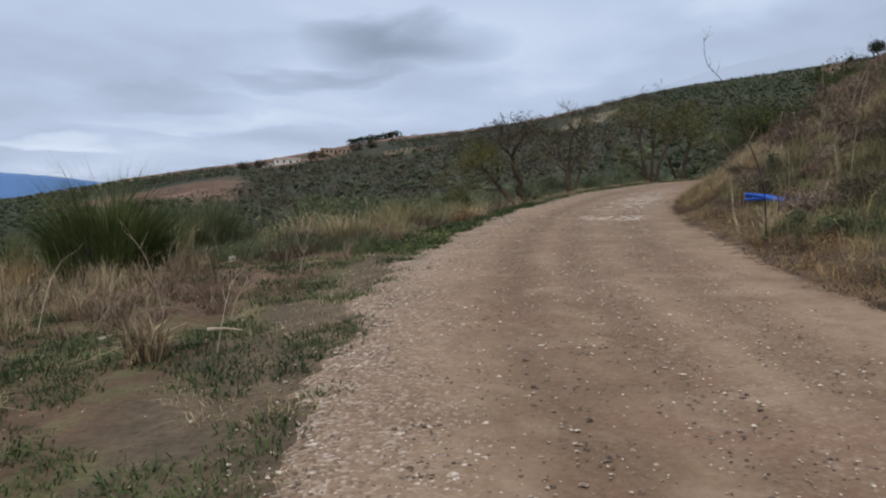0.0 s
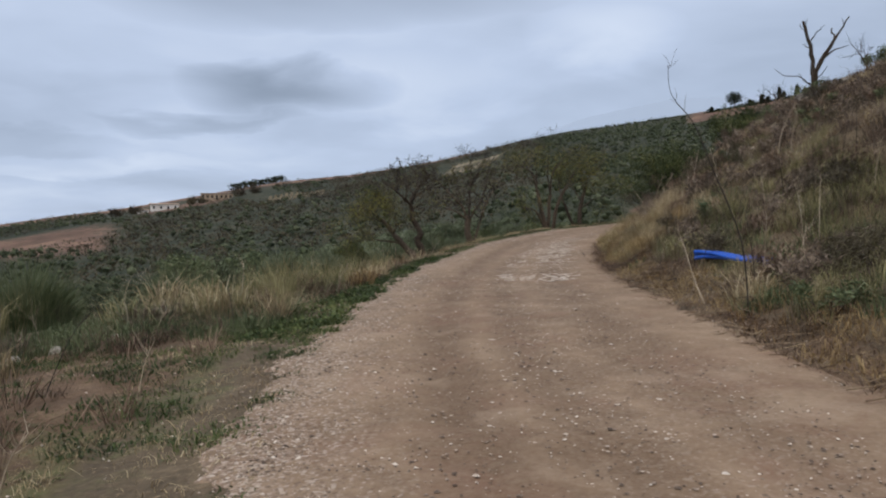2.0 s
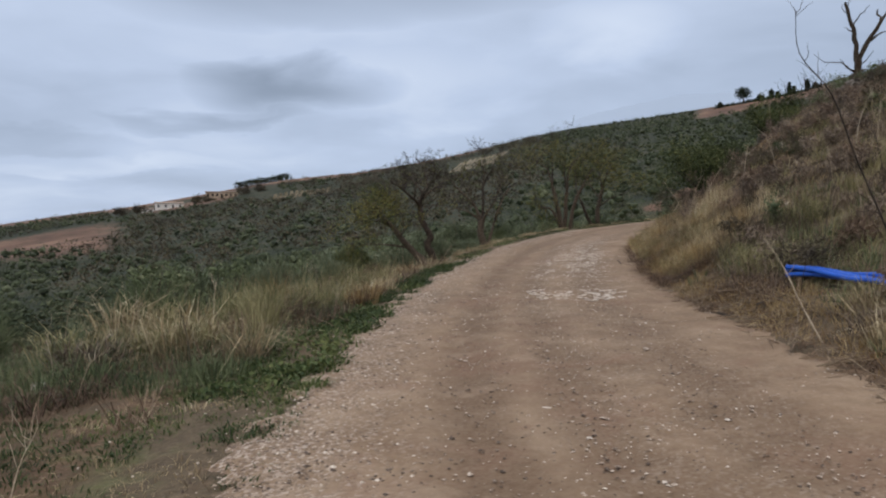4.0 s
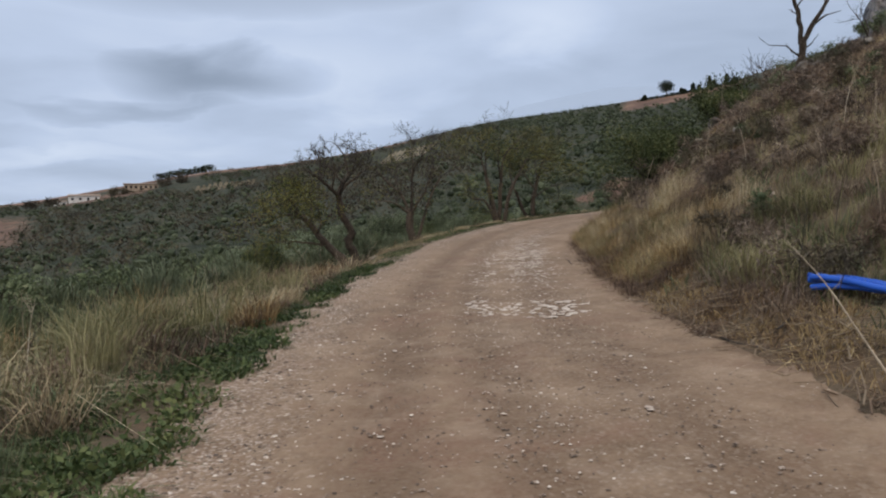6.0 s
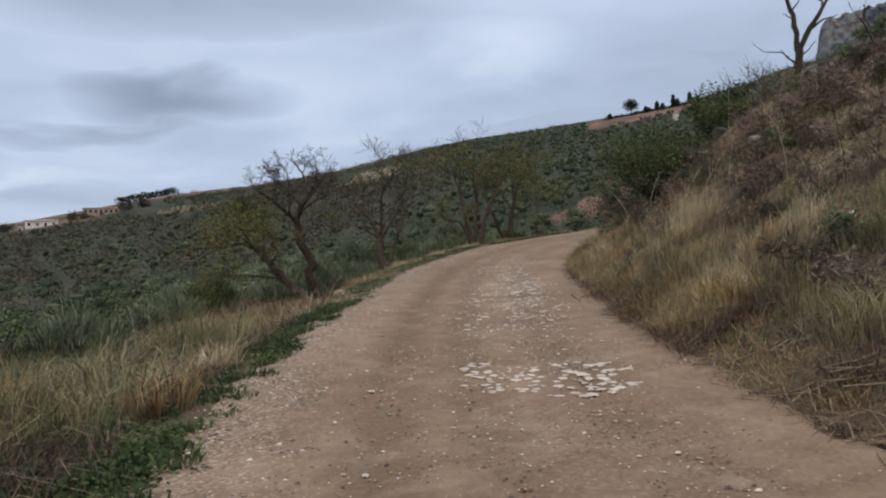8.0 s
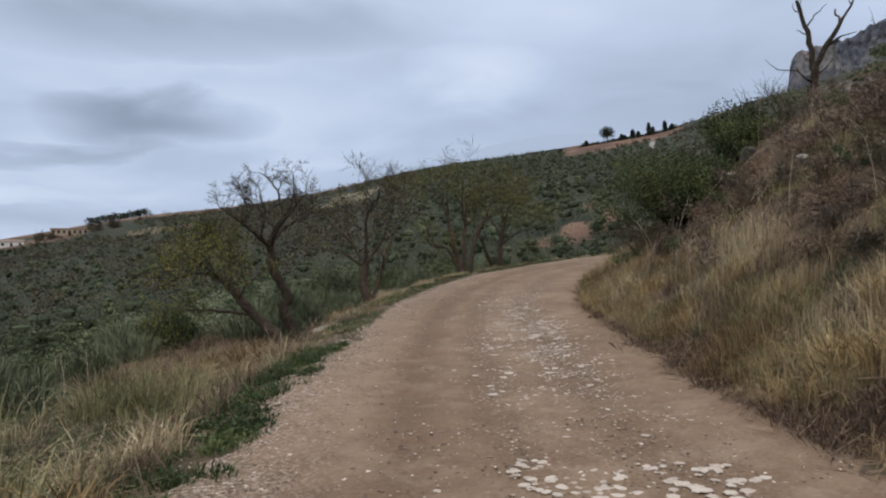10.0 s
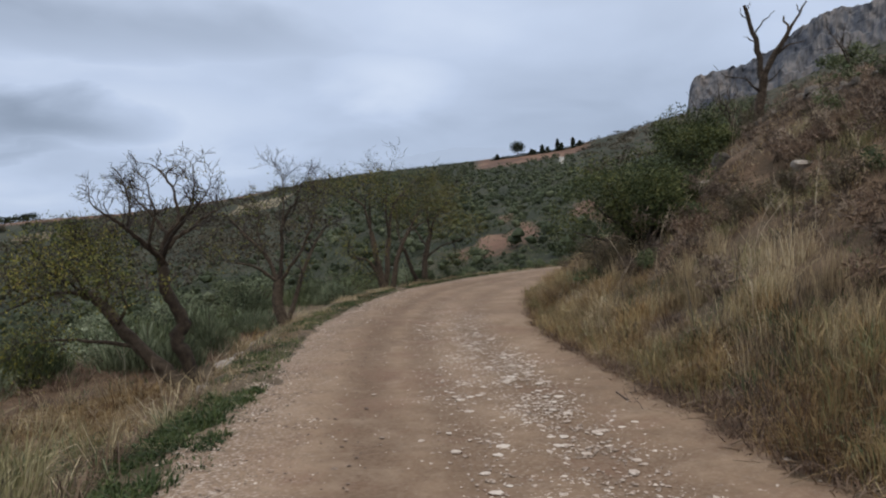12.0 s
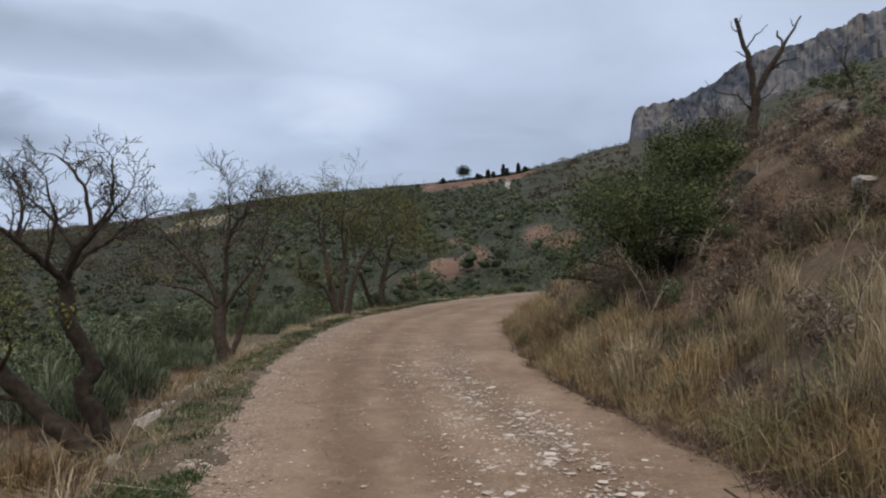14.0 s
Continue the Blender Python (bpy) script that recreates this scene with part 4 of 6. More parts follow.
def house(az, r, wide, deep, tall, mat, openings, label, gable=1.2):
    """A far house: walls, pitched roof, door and windows sunk into the front."""
    x, y = from_azimuth(az, r)
    root = new("farmhouse")
    root.matrix_basis = pose(x, y, at_height(x, y) - 0.4, 0, 0, -az)
    tagged(root, label, "house")
    bm = bmesh.new()
    box(bm, -wide / 2, wide / 2, 0, deep, 0, tall)
    part("wall", bm, mat, root)
    bm = bmesh.new()
    c = [bm.verts.new(v) for v in ((-wide / 2 - 0.3, -0.4, tall), (wide / 2 + 0.3, -0.4, tall), (wide / 2 + 0.3, deep + 0.4, tall), (-wide / 2 - 0.3, deep + 0.4, tall), (-wide / 2 - 0.3, deep / 2, tall + gable), (wide / 2 + 0.3, deep / 2, tall + gable))]
    for f in ((0, 1, 5, 4), (2, 3, 4, 5), (0, 4, 3), (1, 2, 5), (0, 3, 2, 1)):
        bm.faces.new([c[k] for k in f])
    part("roof", bm, M_TILE, root)
    for k in range(openings):
        at = -wide / 2 + wide * (k + 0.5) / openings
        bm = bmesh.new()
        door = k == openings // 2
        box(bm, at - 0.45, at + 0.45, -0.06, 0.3, 0.1 if door else tall * 0.4, tall * 0.75)
        w = part("door" if door else "window", bm, M_DARK, root)
        bm = bmesh.new()
        box(bm, at - 0.6, at + 0.6, -0.12, 0.0, tall * 0.76, tall * 0.82)
        part("lintel", bm, mat, w)
    return root


house(-12.3, 347, 12.0, 7, 3.2, M_PLASTER, 4, "white plastered farmhouse with low tiled roof on the hill", 0.7)
house(-13.8, 345, 5.0, 5, 2.2, M_PLASTER, 2, "small white outbuilding beside the farmhouse", 0.5)
house(-8.6, 349, 14.0, 6, 3.3, M_ADOBE, 7, "long ochre ruin with a row of dark openings", 0.4)
for k, (az, r, s) in enumerate(((-10.3, 342, 5.0), (-6.8, 346, 6.0), (-14.5, 340, 4.5), (-9.5, 337, 4.0), (-5.8, 350, 6.0), (-15.6, 342, 5.0))):
    x, y = from_azimuth(az, r)
    shrub("shade_tree", x, y, s, s * 0.8, 300 + k, M_SCRUB, "dark tree beside the far farm", "tree", 500, 0.8, "trees round the farm")


def strips(az0, az1, r0, r1, n, mat, label, wide, lean):
    """Pale rows between crops, laid over the slope."""
    pieces = []
    for j in range(n):
        a0 = az0 + (az1 - az0) * j / n
        rr = np.linspace(r0, r1, 14)
        aa = a0 + lean * (rr - r0) / (r1 - r0)
        x, y = EYE_X + rr * np.sin(np.radians(aa)), EYE_Y + rr * np.cos(np.radians(aa))
        sx, sy = np.cos(np.radians(aa)) * wide / 2, -np.sin(np.radians(aa)) * wide / 2
        z = height(x, y) + 0.5
        v = np.concatenate((np.stack((x - sx, y - sy, z - 0.5), 1), np.stack((x, y, z + 0.3), 1), np.stack((x + sx, y + sy, z - 0.5), 1)))
        pieces.append((v, lattice(14, 3)))
    return tagged(mesh_object("crop_rows", *merged(*pieces), mat, smoothed=True), label, "crop rows", kind="stuff")


M_PALE = mottled("pale_chalky_soil", ((0.17, 0.138, 0.09), (0.25, 0.205, 0.14), (0.33, 0.275, 0.20)), 0.2)
strips(8.6, 12.4, 288, 352, 10, M_PALE, "pale soil rows of a young orchard", 0.8, 1.4)
posts = bmesh.new()
for j in range(3):
    for k in range(11):
        x, y = from_azimuth(-4.9 + 0.40 * k + 0.1 * j, 280 + 10 * j + 1.2 * k)
        z = at_height(x, y)
        box(posts, x - 0.55, x + 0.55, y - 0.4, y + 0.4, z - 0.3, z + 1.5)
tagged(part("orchard_guards", posts, M_PALE), "pale rows of young tree guards on the hillside", "tree guards", kind="stuff")
x, y = from_azimuth(33.6, 300)
bm = bmesh.new()
box(bm, -0.8, 0.8, -0.8, 0.8, -0.5, 2.4)
bmesh.ops.bevel(bm, geom=bm.edges[:], offset=0.15, segments=1, affect="EDGES")
hut = new("well_hut")
hut.location = (x, y, at_height(x, y))
tagged(hut, "tiny white hut among the olive trees", "hut")
part("wall", bm, M_PLASTER, hut)
bm = bmesh.new()
bmesh.ops.create_cone(bm, cap_ends=True, segments=4, radius1=1.5, radius2=0.1, depth=0.8, matrix=Matrix.Translation((0, 0, 2.8)) @ Matrix.Rotation(radians(45), 4, "Z"))
part("roof", bm, M_TILE, hut)

# ---- roadside trees ----
roadside_tree(3.24, 29.05, 11, (
    (((0.02, -0.3), (0.0, 0.06), (-0.22, 0.66), (-0.37, 0.95), (-0.24, 1.19), (-0.42, 1.57), (-0.55, 1.86), (-0.55, 2.11), (-0.61, 2.36)), 0.0, 0.05, 0.135, 0.085, 0),), (
    (((-0.61, 2.33), (-0.91, 2.59), (-1.12, 2.78), (-1.32, 2.94), (-1.62, 3.12)), 0.0, -0.5, 0.065, 0.020, 0.33),
    (((-1.12, 2.76), (-1.10, 3.20), (-1.19, 3.62)), -0.2, 0.2, 0.035, 0.012, 0.27),
    (((-0.61, 2.34), (-0.49, 2.75), (-0.30, 2.99), (-0.38, 3.47), (-0.55, 3.80), (-0.74, 3.95)), 0.0, 0.25, 0.06, 0.012, 0.28),
    (((-0.60, 2.36), (-0.38, 2.66), (-0.11, 2.82), (0.12, 3.05), (0.42, 3.22)), 0.0, 0.3, 0.065, 0.018, 0.34),
    (((-0.30, 2.97), (-0.07, 3.34), (-0.12, 3.90)), 0.1, -0.3, 0.04, 0.010, 0.28),
    (((-0.49, 2.73), (-0.79, 3.16), (-1.08, 3.46)), 0.0, 0.6, 0.045, 0.012, 0.30),
    (((-0.56, 2.30), (-0.45, 2.70), (-0.15, 3.10), (0.05, 3.40)), 0.0, -0.9, 0.05, 0.012, 0.30),
    (((-0.58, 2.30), (-0.80, 2.55), (-0.75, 3.05), (-0.85, 3.50)), 0.0, -0.8, 0.05, 0.012, 0.30)), "bare dark almond tree with a kinked trunk beside the track", 420, leaf=0.045, counts=(6, 5, 4), loose=0.02, low_leaves=1.0, size=0.93)
roadside_tree(3.18, 29.02, 23, (
    (((-0.02, -0.3), (-0.10, 0.05), (-0.50, 0.48), (-0.86, 0.85), (-1.16, 1.20), (-1.48, 1.66), (-1.75, 1.80)), 0.0, 0.1, 0.15, 0.07, 0),), (
    (((-1.75, 1.78), (-2.05, 1.82), (-2.45, 1.72), (-3.05, 1.42)), 0.1, -0.2, 0.05, 0.012, 0.55),
    (((-0.95, 0.90), (-1.55, 0.98), (-2.10, 1.04), (-2.60, 0.98)), 0.0, 0.5, 0.05, 0.012, 0.50),
    (((-1.70, 1.78), (-1.85, 2.10), (-2.10, 2.45)), 0.1, 0.3, 0.05, 0.012, 0.50),
    (((-1.40, 1.55), (-1.35, 1.95), (-1.55, 2.45)), 0.0, 0.3, 0.045, 0.012, 0.50),
    (((-1.60, 1.70), (-1.90, 1.95), (-2.20, 2.15)), 0.0, -0.8, 0.045, 0.012, 0.50),
    (((-1.20, 1.25), (-1.10, 1.60), (-1.15, 1.95)), 0.0, -0.5, 0.04, 0.012, 0.45)), "leaning almond tree with thin yellow-green leaves", 6500, leaf=0.055, counts=(6, 5, 4), loose=0.12, low_leaves=0.97, size=0.93)
roadside_tree(5.95, 34.9, 31, (
    (((0.02, -0.3), (0.0, 0.05), (-0.15, 0.57), (-0.09, 1.20)), 0.0, 0.0, 0.17, 0.12, 0),
    (((0.12, -0.3), (0.18, 0.1), (0.45, 0.96), (0.78, 1.85), (1.15, 2.45)), 0.25, 0.5, 0.085, 0.03, 0.6)), (
    (((-0.13, 1.12), (-0.71, 1.52), (-1.31, 1.63)), 0.0, -0.3, 0.06, 0.014, 0.6),
    (((-0.11, 1.15), (-0.42, 1.83), (-0.88, 2.29), (-1.26, 2.72), (-1.60, 2.90)), 0.0, 0.3, 0.075, 0.014, 0.6),
    (((-0.09, 1.17), (-0.03, 1.84), (0.02, 2.64), (0.35, 3.10), (0.90, 3.30)), 0.0, 0.2, 0.08, 0.016, 0.6),
    (((0.02, 2.60), (0.02, 3.35), (-0.12, 3.95)), 0.1, -0.2, 0.035, 0.010, 0.5),
    (((0.35, 3.08), (0.50, 3.50), (0.75, 3.80)), 0.2, 0.3, 0.03, 0.010, 0.45),
    (((-0.08, 1.20), (0.30, 1.80), (0.55, 2.40), (0.60, 2.90)), 0.0, -0.8, 0.06, 0.014, 0.6),
    (((-0.42, 1.80), (-0.55, 2.40), (-0.45, 3.10)), 0.1, 0.6, 0.04, 0.012, 0.5)), "almond tree with dark twisted trunk and few leaves", 2200, leaf=0.055, counts=(6, 5, 4), loose=0.03, low_leaves=0.8)
roadside_tree(12.6, 45.4, 47, (
    (((-0.10, -0.3), (-0.12, 0.1), (-0.42, 1.50), (-0.66, 2.55)), 0.0, 0.0, 0.17, 0.10, 0),
    (((0.02, -0.3), (0.0, 0.1), (0.16, 2.30)), 0.2, 0.1, 0.16, 0.10, 0),
    (((0.25, -0.3), (0.33, 0.13), (0.64, 1.65), (1.20, 2.70)), 0.1, 0.4, 0.14, 0.08, 0),
    (((-0.10, -0.3), (-0.25, 0.1), (-0.82, 1.30), (-1.66, 1.50)), -0.1, -0.5, 0.11, 0.03, 0.7)), (
    (((-0.66, 2.50), (-1.02, 3.60), (-1.95, 4.0)), 0.0, -0.3, 0.08, 0.02, 0.9),
    (((-0.66, 2.50), (-0.60, 3.60), (-0.45, 4.70)), 0.0, 0.5, 0.07, 0.018, 0.9),
    (((0.16, 2.25), (0.38, 3.60), (1.05, 4.40), (1.60, 4.90)), 0.1, 0.3, 0.08, 0.018, 0.9),
    (((0.16, 2.25), (-0.05, 3.60), (0.05, 5.05)), 0.1, -0.4, 0.07, 0.016, 0.85),
    (((1.20, 2.65), (1.75, 3.60), (2.30, 4.30)), 0.4, 0.6, 0.07, 0.018, 0.9),
    (((1.10, 2.50), (1.50, 2.90), (2.10, 3.20)), 0.4, -0.6, 0.05, 0.016, 0.8)), "four-stemmed almond tree with sparse olive leaves", 6500, leaf=0.075, counts=(6, 5, 4), loose=0.16, low_leaves=0.9, twig=1.5)
roadside_tree(15.35, 47.8, 59, (
    (((-0.30, -0.3), (-0.34, 0.0), (-0.75, 0.81), (-1.05, 1.55)), 0.0, -0.2, 0.13, 0.07, 0),
    (((0.0, -0.3), (0.0, 0.0), (0.06, 1.19), (0.36, 2.20)), 0.0, 0.1, 0.17, 0.10, 0)), (
    (((-1.05, 1.52), (-1.30, 2.40), (-1.25, 3.30)), -0.2, 0.2, 0.06, 0.018, 0.85),
    (((0.36, 2.15), (0.67, 3.15), (1.30, 3.70), (1.75, 4.30)), 0.1, 0.3, 0.08, 0.018, 0.9),
    (((0.06, 1.19), (0.80, 1.70), (1.52, 1.96), (2.40, 2.30)), 0.0, -0.3, 0.06, 0.016, 0.8),
    (((0.36, 2.15), (0.15, 3.10), (-0.05, 4.20)), 0.1, -0.3, 0.07, 0.016, 0.9),
    (((0.20, 1.70), (-0.35, 2.60), (-0.60, 3.40)), 0.1, 0.6, 0.06, 0.016, 0.85)), "two-stemmed almond tree with sparse olive leaves", 5600, leaf=0.075, counts=(6, 5, 4), loose=0.16, low_leaves=0.9, twig=1.5)

# ---- the bank: dead tree, bushes, rocks, wall, pipes ----


def dead_tree(x, y):
    """A broken grey snag with two stems and stubs."""
    r = random.Random(4)
    root = new("dead_tree")
    root.location = (x, y, at_height(x, y))
    tagged(root, "bare dead tree with two broken stems on the bank", "tree")
    R, Z, D = Vector((0.76, -0.65, 0)), Vector((0, 0, 1)), Vector((0.65, 0.76, 0))

    def bough(name, stops, r0, r1, sides=8):
        pts = []
        for a, b in zip(stops, stops[1:]):
            for j in range(3):
                f = j / 3
                p = [u * (1 - f) + v * f for u, v in zip(a, b)]
                pts.append(R * (p[0] + r.gauss(0, 0.025)) + Z * p[1] + D * (p[2] + r.gauss(0, 0.03)))
        pts.append(R * stops[-1][0] + Z * stops[-1][1] + D * stops[-1][2])
        n = len(pts) - 1
        mesh_object(name, *tube(pts, [0.82 * (r0 + (r1 - r0) * k / n) * r.uniform(0.9, 1.12) for k in range(n + 1)], sides), M_BARK, root, True)

    bough("trunk", ((-0.24, -0.5, 0), (-0.20, 0.1, 0), (-0.03, 0.75, 0), (0.02, 1.45, 0)), 0.22, 0.17, 10)
    bough("stem", ((-0.02, 1.38, 0), (-0.12, 2.36, 0.1), (-0.22, 2.99, 0.2), (-0.48, 3.96, 0.2)), 0.14, 0.07)
    bough("stem", ((0.05, 1.40, 0), (0.45, 2.2, -0.1), (0.80, 2.75, -0.1), (1.02, 3.2, 0), (1.45, 3.85, 0.1)), 0.13, 0.03)
    bough("branch", ((-0.20, 2.95, 0.2), (0.10, 3.35, 0.1), (0.45, 3.62, 0)), 0.045, 0.012, 6)
    bough("branch", ((0.40, 2.09, -0.1), (0.85, 2.42, 0), (1.40, 2.56, 0.2)), 0.06, 0.015, 6)
    bough("branch", ((0.85, 2.85, -0.05), (0.78, 3.2, 0), (0.74, 3.42, 0.1)), 0.06, 0.03, 6)
    bough("branch", ((-0.06, 0.9, 0), (-0.36, 1.05, -0.2), (-0.62, 1.45, -0.3)), 0.04, 0.010, 6)
    bough("branch", ((-0.16, 2.6, 0.1), (-0.42, 2.85, 0.2), (-0.52, 2.9, 0.3)), 0.03, 0.010, 6)
    bough("branch", ((-0.33, 3.4, 0.2), (-0.58, 3.7, 0.3), (-0.62, 3.92, 0.3)), 0.03, 0.008, 6)
    bough("branch", ((-0.40, 3.7, 0.2), (-0.30, 3.95, 0.2), (-0.27, 4.05, 0.2)), 0.03, 0.008, 6)
    bough("branch", ((0.0, 0.8, 0), (-0.6, 1.3, -0.4), (-1.2, 1.35, -0.6), (-1.6, 1.75, -0.7)), 0.035, 0.008, 6)
    bough("branch", ((0.05, 1.1, 0), (0.35, 1.3, -0.3), (0.6, 1.6, -0.5)), 0.04, 0.012, 6)
    bough("branch", ((1.25, 3.55, 0.1), (1.12, 3.8, 0.1)), 0.03, 0.010, 6)


dead_tree(22.2, 34.6)
for x, y, k, lean in ((19.6, 33.3, 1, -0.7), (20.4, 34.2, 2, -0.4), (18.7, 33.0, 3, -0.9), (26.5, 36.0, 4, 0.3), (22.7, 31.7, 5, -0.5), (23.0, 36.2, 6, 0.6)):
    almond_tree("bare_shrub", x, y, 400 + k, ((((0, 0, -0.1), (lean * 0.3, 0.05, 0.5), (lean * 0.8, 0.1, 0.9)), 0.035, 0.02, 0.6), (((0, 0, -0.1), (0.05, 0.1, 0.5), (0.1, 0.3, 0.9)), 0.03, 0.015, 0.5)), 0, "leafless grey shrub beside the dead tree", "bare shrubs on the bank", 2, (4, 4))
shrub("mastic_bush", 12.85, 29.6, 2.7, 2.3, 5, M_BUSH, "dense dark green bush on the bank", "bush", 28000, 0.07, lumpy=30, full=1.15)
shrub("dry_bush", 11.75, 29.3, 1.4, 1.1, 6, M_SCRUB, "brown leafless bush at the track's bend", "bush", 3000, 0.06, lumpy=10)
shrub("wild_olive", 17.0, 32.6, 2.4, 1.7, 7, M_BUSH, "green spreading shrub above the white rock", "bush", 7000, 0.09, lumpy=12)
shrub("wild_olive", 18.6, 33.4, 2.2, 1.9, 8, M_BUSH, "green spreading shrub below the dead tree", "bush", 7000, 0.09, lumpy=12)
shrub("wild_olive", 24.5, 37.5, 2.6, 1.8, 9, M_WEED, "pale green shrub behind the dead tree", "bush", 4000, 0.09, lumpy=10)
for k, (x, y, w, t) in enumerate(((27.5, 37.0, 2.0, 1.4), (24.6, 33.0, 1.4, 0.9), (29, 40, 2.2, 1.6), (21.0, 36.5, 1.8, 1.3))):
    shrub("bank_shrub", x, y, w, t, 60 + k, M_WEED, "grey-green low shrub on the upper bank", "bush", 2200, 0.09, "shrubs on the upper bank")


def boulder(name, x, y, size, seed, label, group="", lift=0.0, mat=None, stretch=(1, 1, 0.7)):
    bm = bmesh.new()
    bmesh.ops.create_icosphere(bm, subdivisions=3, radius=0.5)
    s = Vector((seed * 3.1, seed * 1.7, 0.3))
    for v in bm.verts:
        n = noise.noise(v.co * 2.4 + s) * 0.35 + noise.noise(v.co * 6.0 + s) * 0.12
        v.co = Vector((v.co.x * stretch[0], v.co.y * stretch[1], v.co.z * stretch[2])) * (1 + n) * size
    r = random.Random(seed)
    for _ in range(14):
        d = Vector((r.gauss(0, 1), r.gauss(0, 1), r.gauss(0.2, 0.8))).normalized()
        off = r.uniform(0.26, 0.40) * size
        for v in bm.verts:
            over = v.co.dot(d) - off * (0.6 + 0.4 * abs(d.x) * stretch[0] + 0.2 * abs(d.y))
            if over > 0:
                v.co -= d * over * 0.92
    for v in bm.verts:
        v.co += v.co.normalized() * noise.noise(v.co * (9.0 / size) + s) * 0.035 * size
        v.co.z = max(v.co.z, -0.25 * size)
    ob = part(name, bm, mat or M_ROCK)
    ob.matrix_basis = pose(x, y, at_height(x, y) + lift, 0, 0, seed * 37)
    return tagged(ob, label, "rock", group)


boulder("boulder", 13.85, 28.95, 0.66, 3, "pale weathered boulder jutting from the bank", lift=0.10, stretch=(1.5, 0.8, 0.6))
boulder("boulder", 14.35, 28.75, 0.72, 4, "dark weathered boulder beside the pale one", lift=0.06, mat=M_DARKROCK)
boulder("boulder", 12.9, 25.6, 0.5, 8, "flat pale stone lying in the dry grass", mat=M_ROCK, stretch=(1.2, 0.8, 0.4))
for k in range(44):
    f = (k // 2) / 21
    x, y = 18.2 - 0.9 * f + 0.15 * math.sin(9 * f) + random.uniform(-0.15, 0.15), 31.2 - 5.2 * f + random.uniform(-0.12, 0.12)
    boulder("wall_stone", x, y, random.uniform(0.22, 0.46), 10 + k, "grey stone of a tumbled dry wall", "tumbled dry-stone wall", 0.05 + 0.20 * (k % 2) * random.random(), M_DARKROCK, (1.2, 0.9, 0.7))
for k in range(16):
    x, y, e = (v[0] for v in roadside(1, 8, 26, 1.6, 5.0, 1))
    boulder("bank_stone", x, y, random.uniform(0.12, 0.28), 50 + k, "pale stone half buried in the bank", "stones on the bank", 0.0, M_STONE)
for k, (x, y, s) in enumerate(((-4.3, 13.3, 0.38), (-3.9, 13.7, 0.3), (-4.9, 12.8, 0.25), (-3.2, 14.2, 0.22), (-3.4, 7.4, 0.16), (3.2, 28.2, 0.34), (3.75, 29.6, 0.42), (3.95, 30.1, 0.36), (4.2, 30.7, 0.40), (3.5, 28.9, 0.28), (2.75, 27.2, 0.30), (2.3, 26.3, 0.26), (2.45, 27.9, 0.24), (1.9, 25.4, 0.3), (3.3, 29.45, 0.30), (4.6, 31.6, 0.3))):
    boulder("verge_stone", x, y, s, 80 + k, "pale stone lying on the verge", "stones on the verge", 0.0, M_ROCK, (1.2, 0.8, 0.5))

m_pipe, t_pipe, p_pipe = material("blue_polyethylene", 0.42)
t_pipe.links.new(mixed(t_pipe, noise_node(t_pipe, place(t_pipe), 6.0), (0.012, 0.060, 0.34), (0.025, 0.115, 0.52)), p_pipe.inputs["Base Color"])
pipes = new("pipe_bundle")
pipes.location = (6.17, 14.2, at_height(6.17, 14.2))
tagged(pipes, "bundle of bright blue plastic pipes lying in the grass", "pipes")
for k in range(6):
    q = random.Random(70 + k)
    pts = []
    for j in range(12):
        f = j / 11
        x, y = -0.25 + 0.60 * f + 0.07 * (k % 3), 0.40 - 1.25 * f + 0.08 * (k % 3) + 0.05 * math.sin(3 * f + k)
        z = at_height(6.17 + x, 14.2 + y) - pipes.location.z + 0.24 - 0.22 * f + 0.07 * (k // 3) + 0.05 * math.sin(2.2 * f + 0.8 * k)
        pts.append((x, y, z))
    mesh_object("pipe", *tube(pts, [0.032] * 12, 10), m_pipe, pipes, True)


def stalk(name, x, y, stops, r0, label, side=5, seed=1, mat=None, group=""):
    """A dry woody stalk with short side twigs."""
    r = random.Random(seed)
    root = new(name)
    root.location = (x, y, at_height(x, y))
    tagged(root, label, "dead stalk", group)
    P = [Vector(p) for p in spline([tuple(p) for p in stops], 4)]
    n = len(P) - 1
    mesh_object("stem", *tube(P, [r0 * (1 - 0.75 * k / n) for k in range(n + 1)], 6), mat or M_STALK, root, True)
    tw = []
    for _ in range(side):
        k = r.randint(n // 2, n - 1)
        p = P[k].lerp(P[k + 1], r.random())
        tw.append(tube(*limb(p, (r.gauss(0, 0.6), r.gauss(0, 0.6), 0.7), r.uniform(0.15, 0.4), r0 * 0.35, r0 * 0.12, r, 0.2, 0.1, 4), 4))
    if tw:
        tagged(mesh_object("twigwork", *merged(*tw), mat or M_STALK, root), kind="stuff")
    return root


stalk("tall_stalk", 4.95, 11.35, ((0, 0, -0.1), (-0.1, 0, 0.9), (-0.45, 0.05, 1.8), (-0.72, 0, 2.35), (-0.98, 0.05, 2.7), (-1.05, 0, 3.05)), 0.010, "tall thin dry stalk leaning from the bank", 9, 3, M_TWIG)
stalk("fallen_cane", 5.05, 12.7, ((0.0, -0.1, -0.05), (0.05, 0.35, 0.33), (0.25, 1.0, 0.72), (0.55, 1.9, 1.08)), 0.011, "bleached bent cane arching over the dry grass", 2, 4)
stalk("dry_stick", 5.1, 14.9, ((0.05, 0.1, 0.02), (-0.05, -0.3, 0.03), (-0.02, -0.55, 0.03), (0.1, -0.8, 0.02)), 0.010, "dry broken stick at the road's edge", 3, 6, M_TWIG)
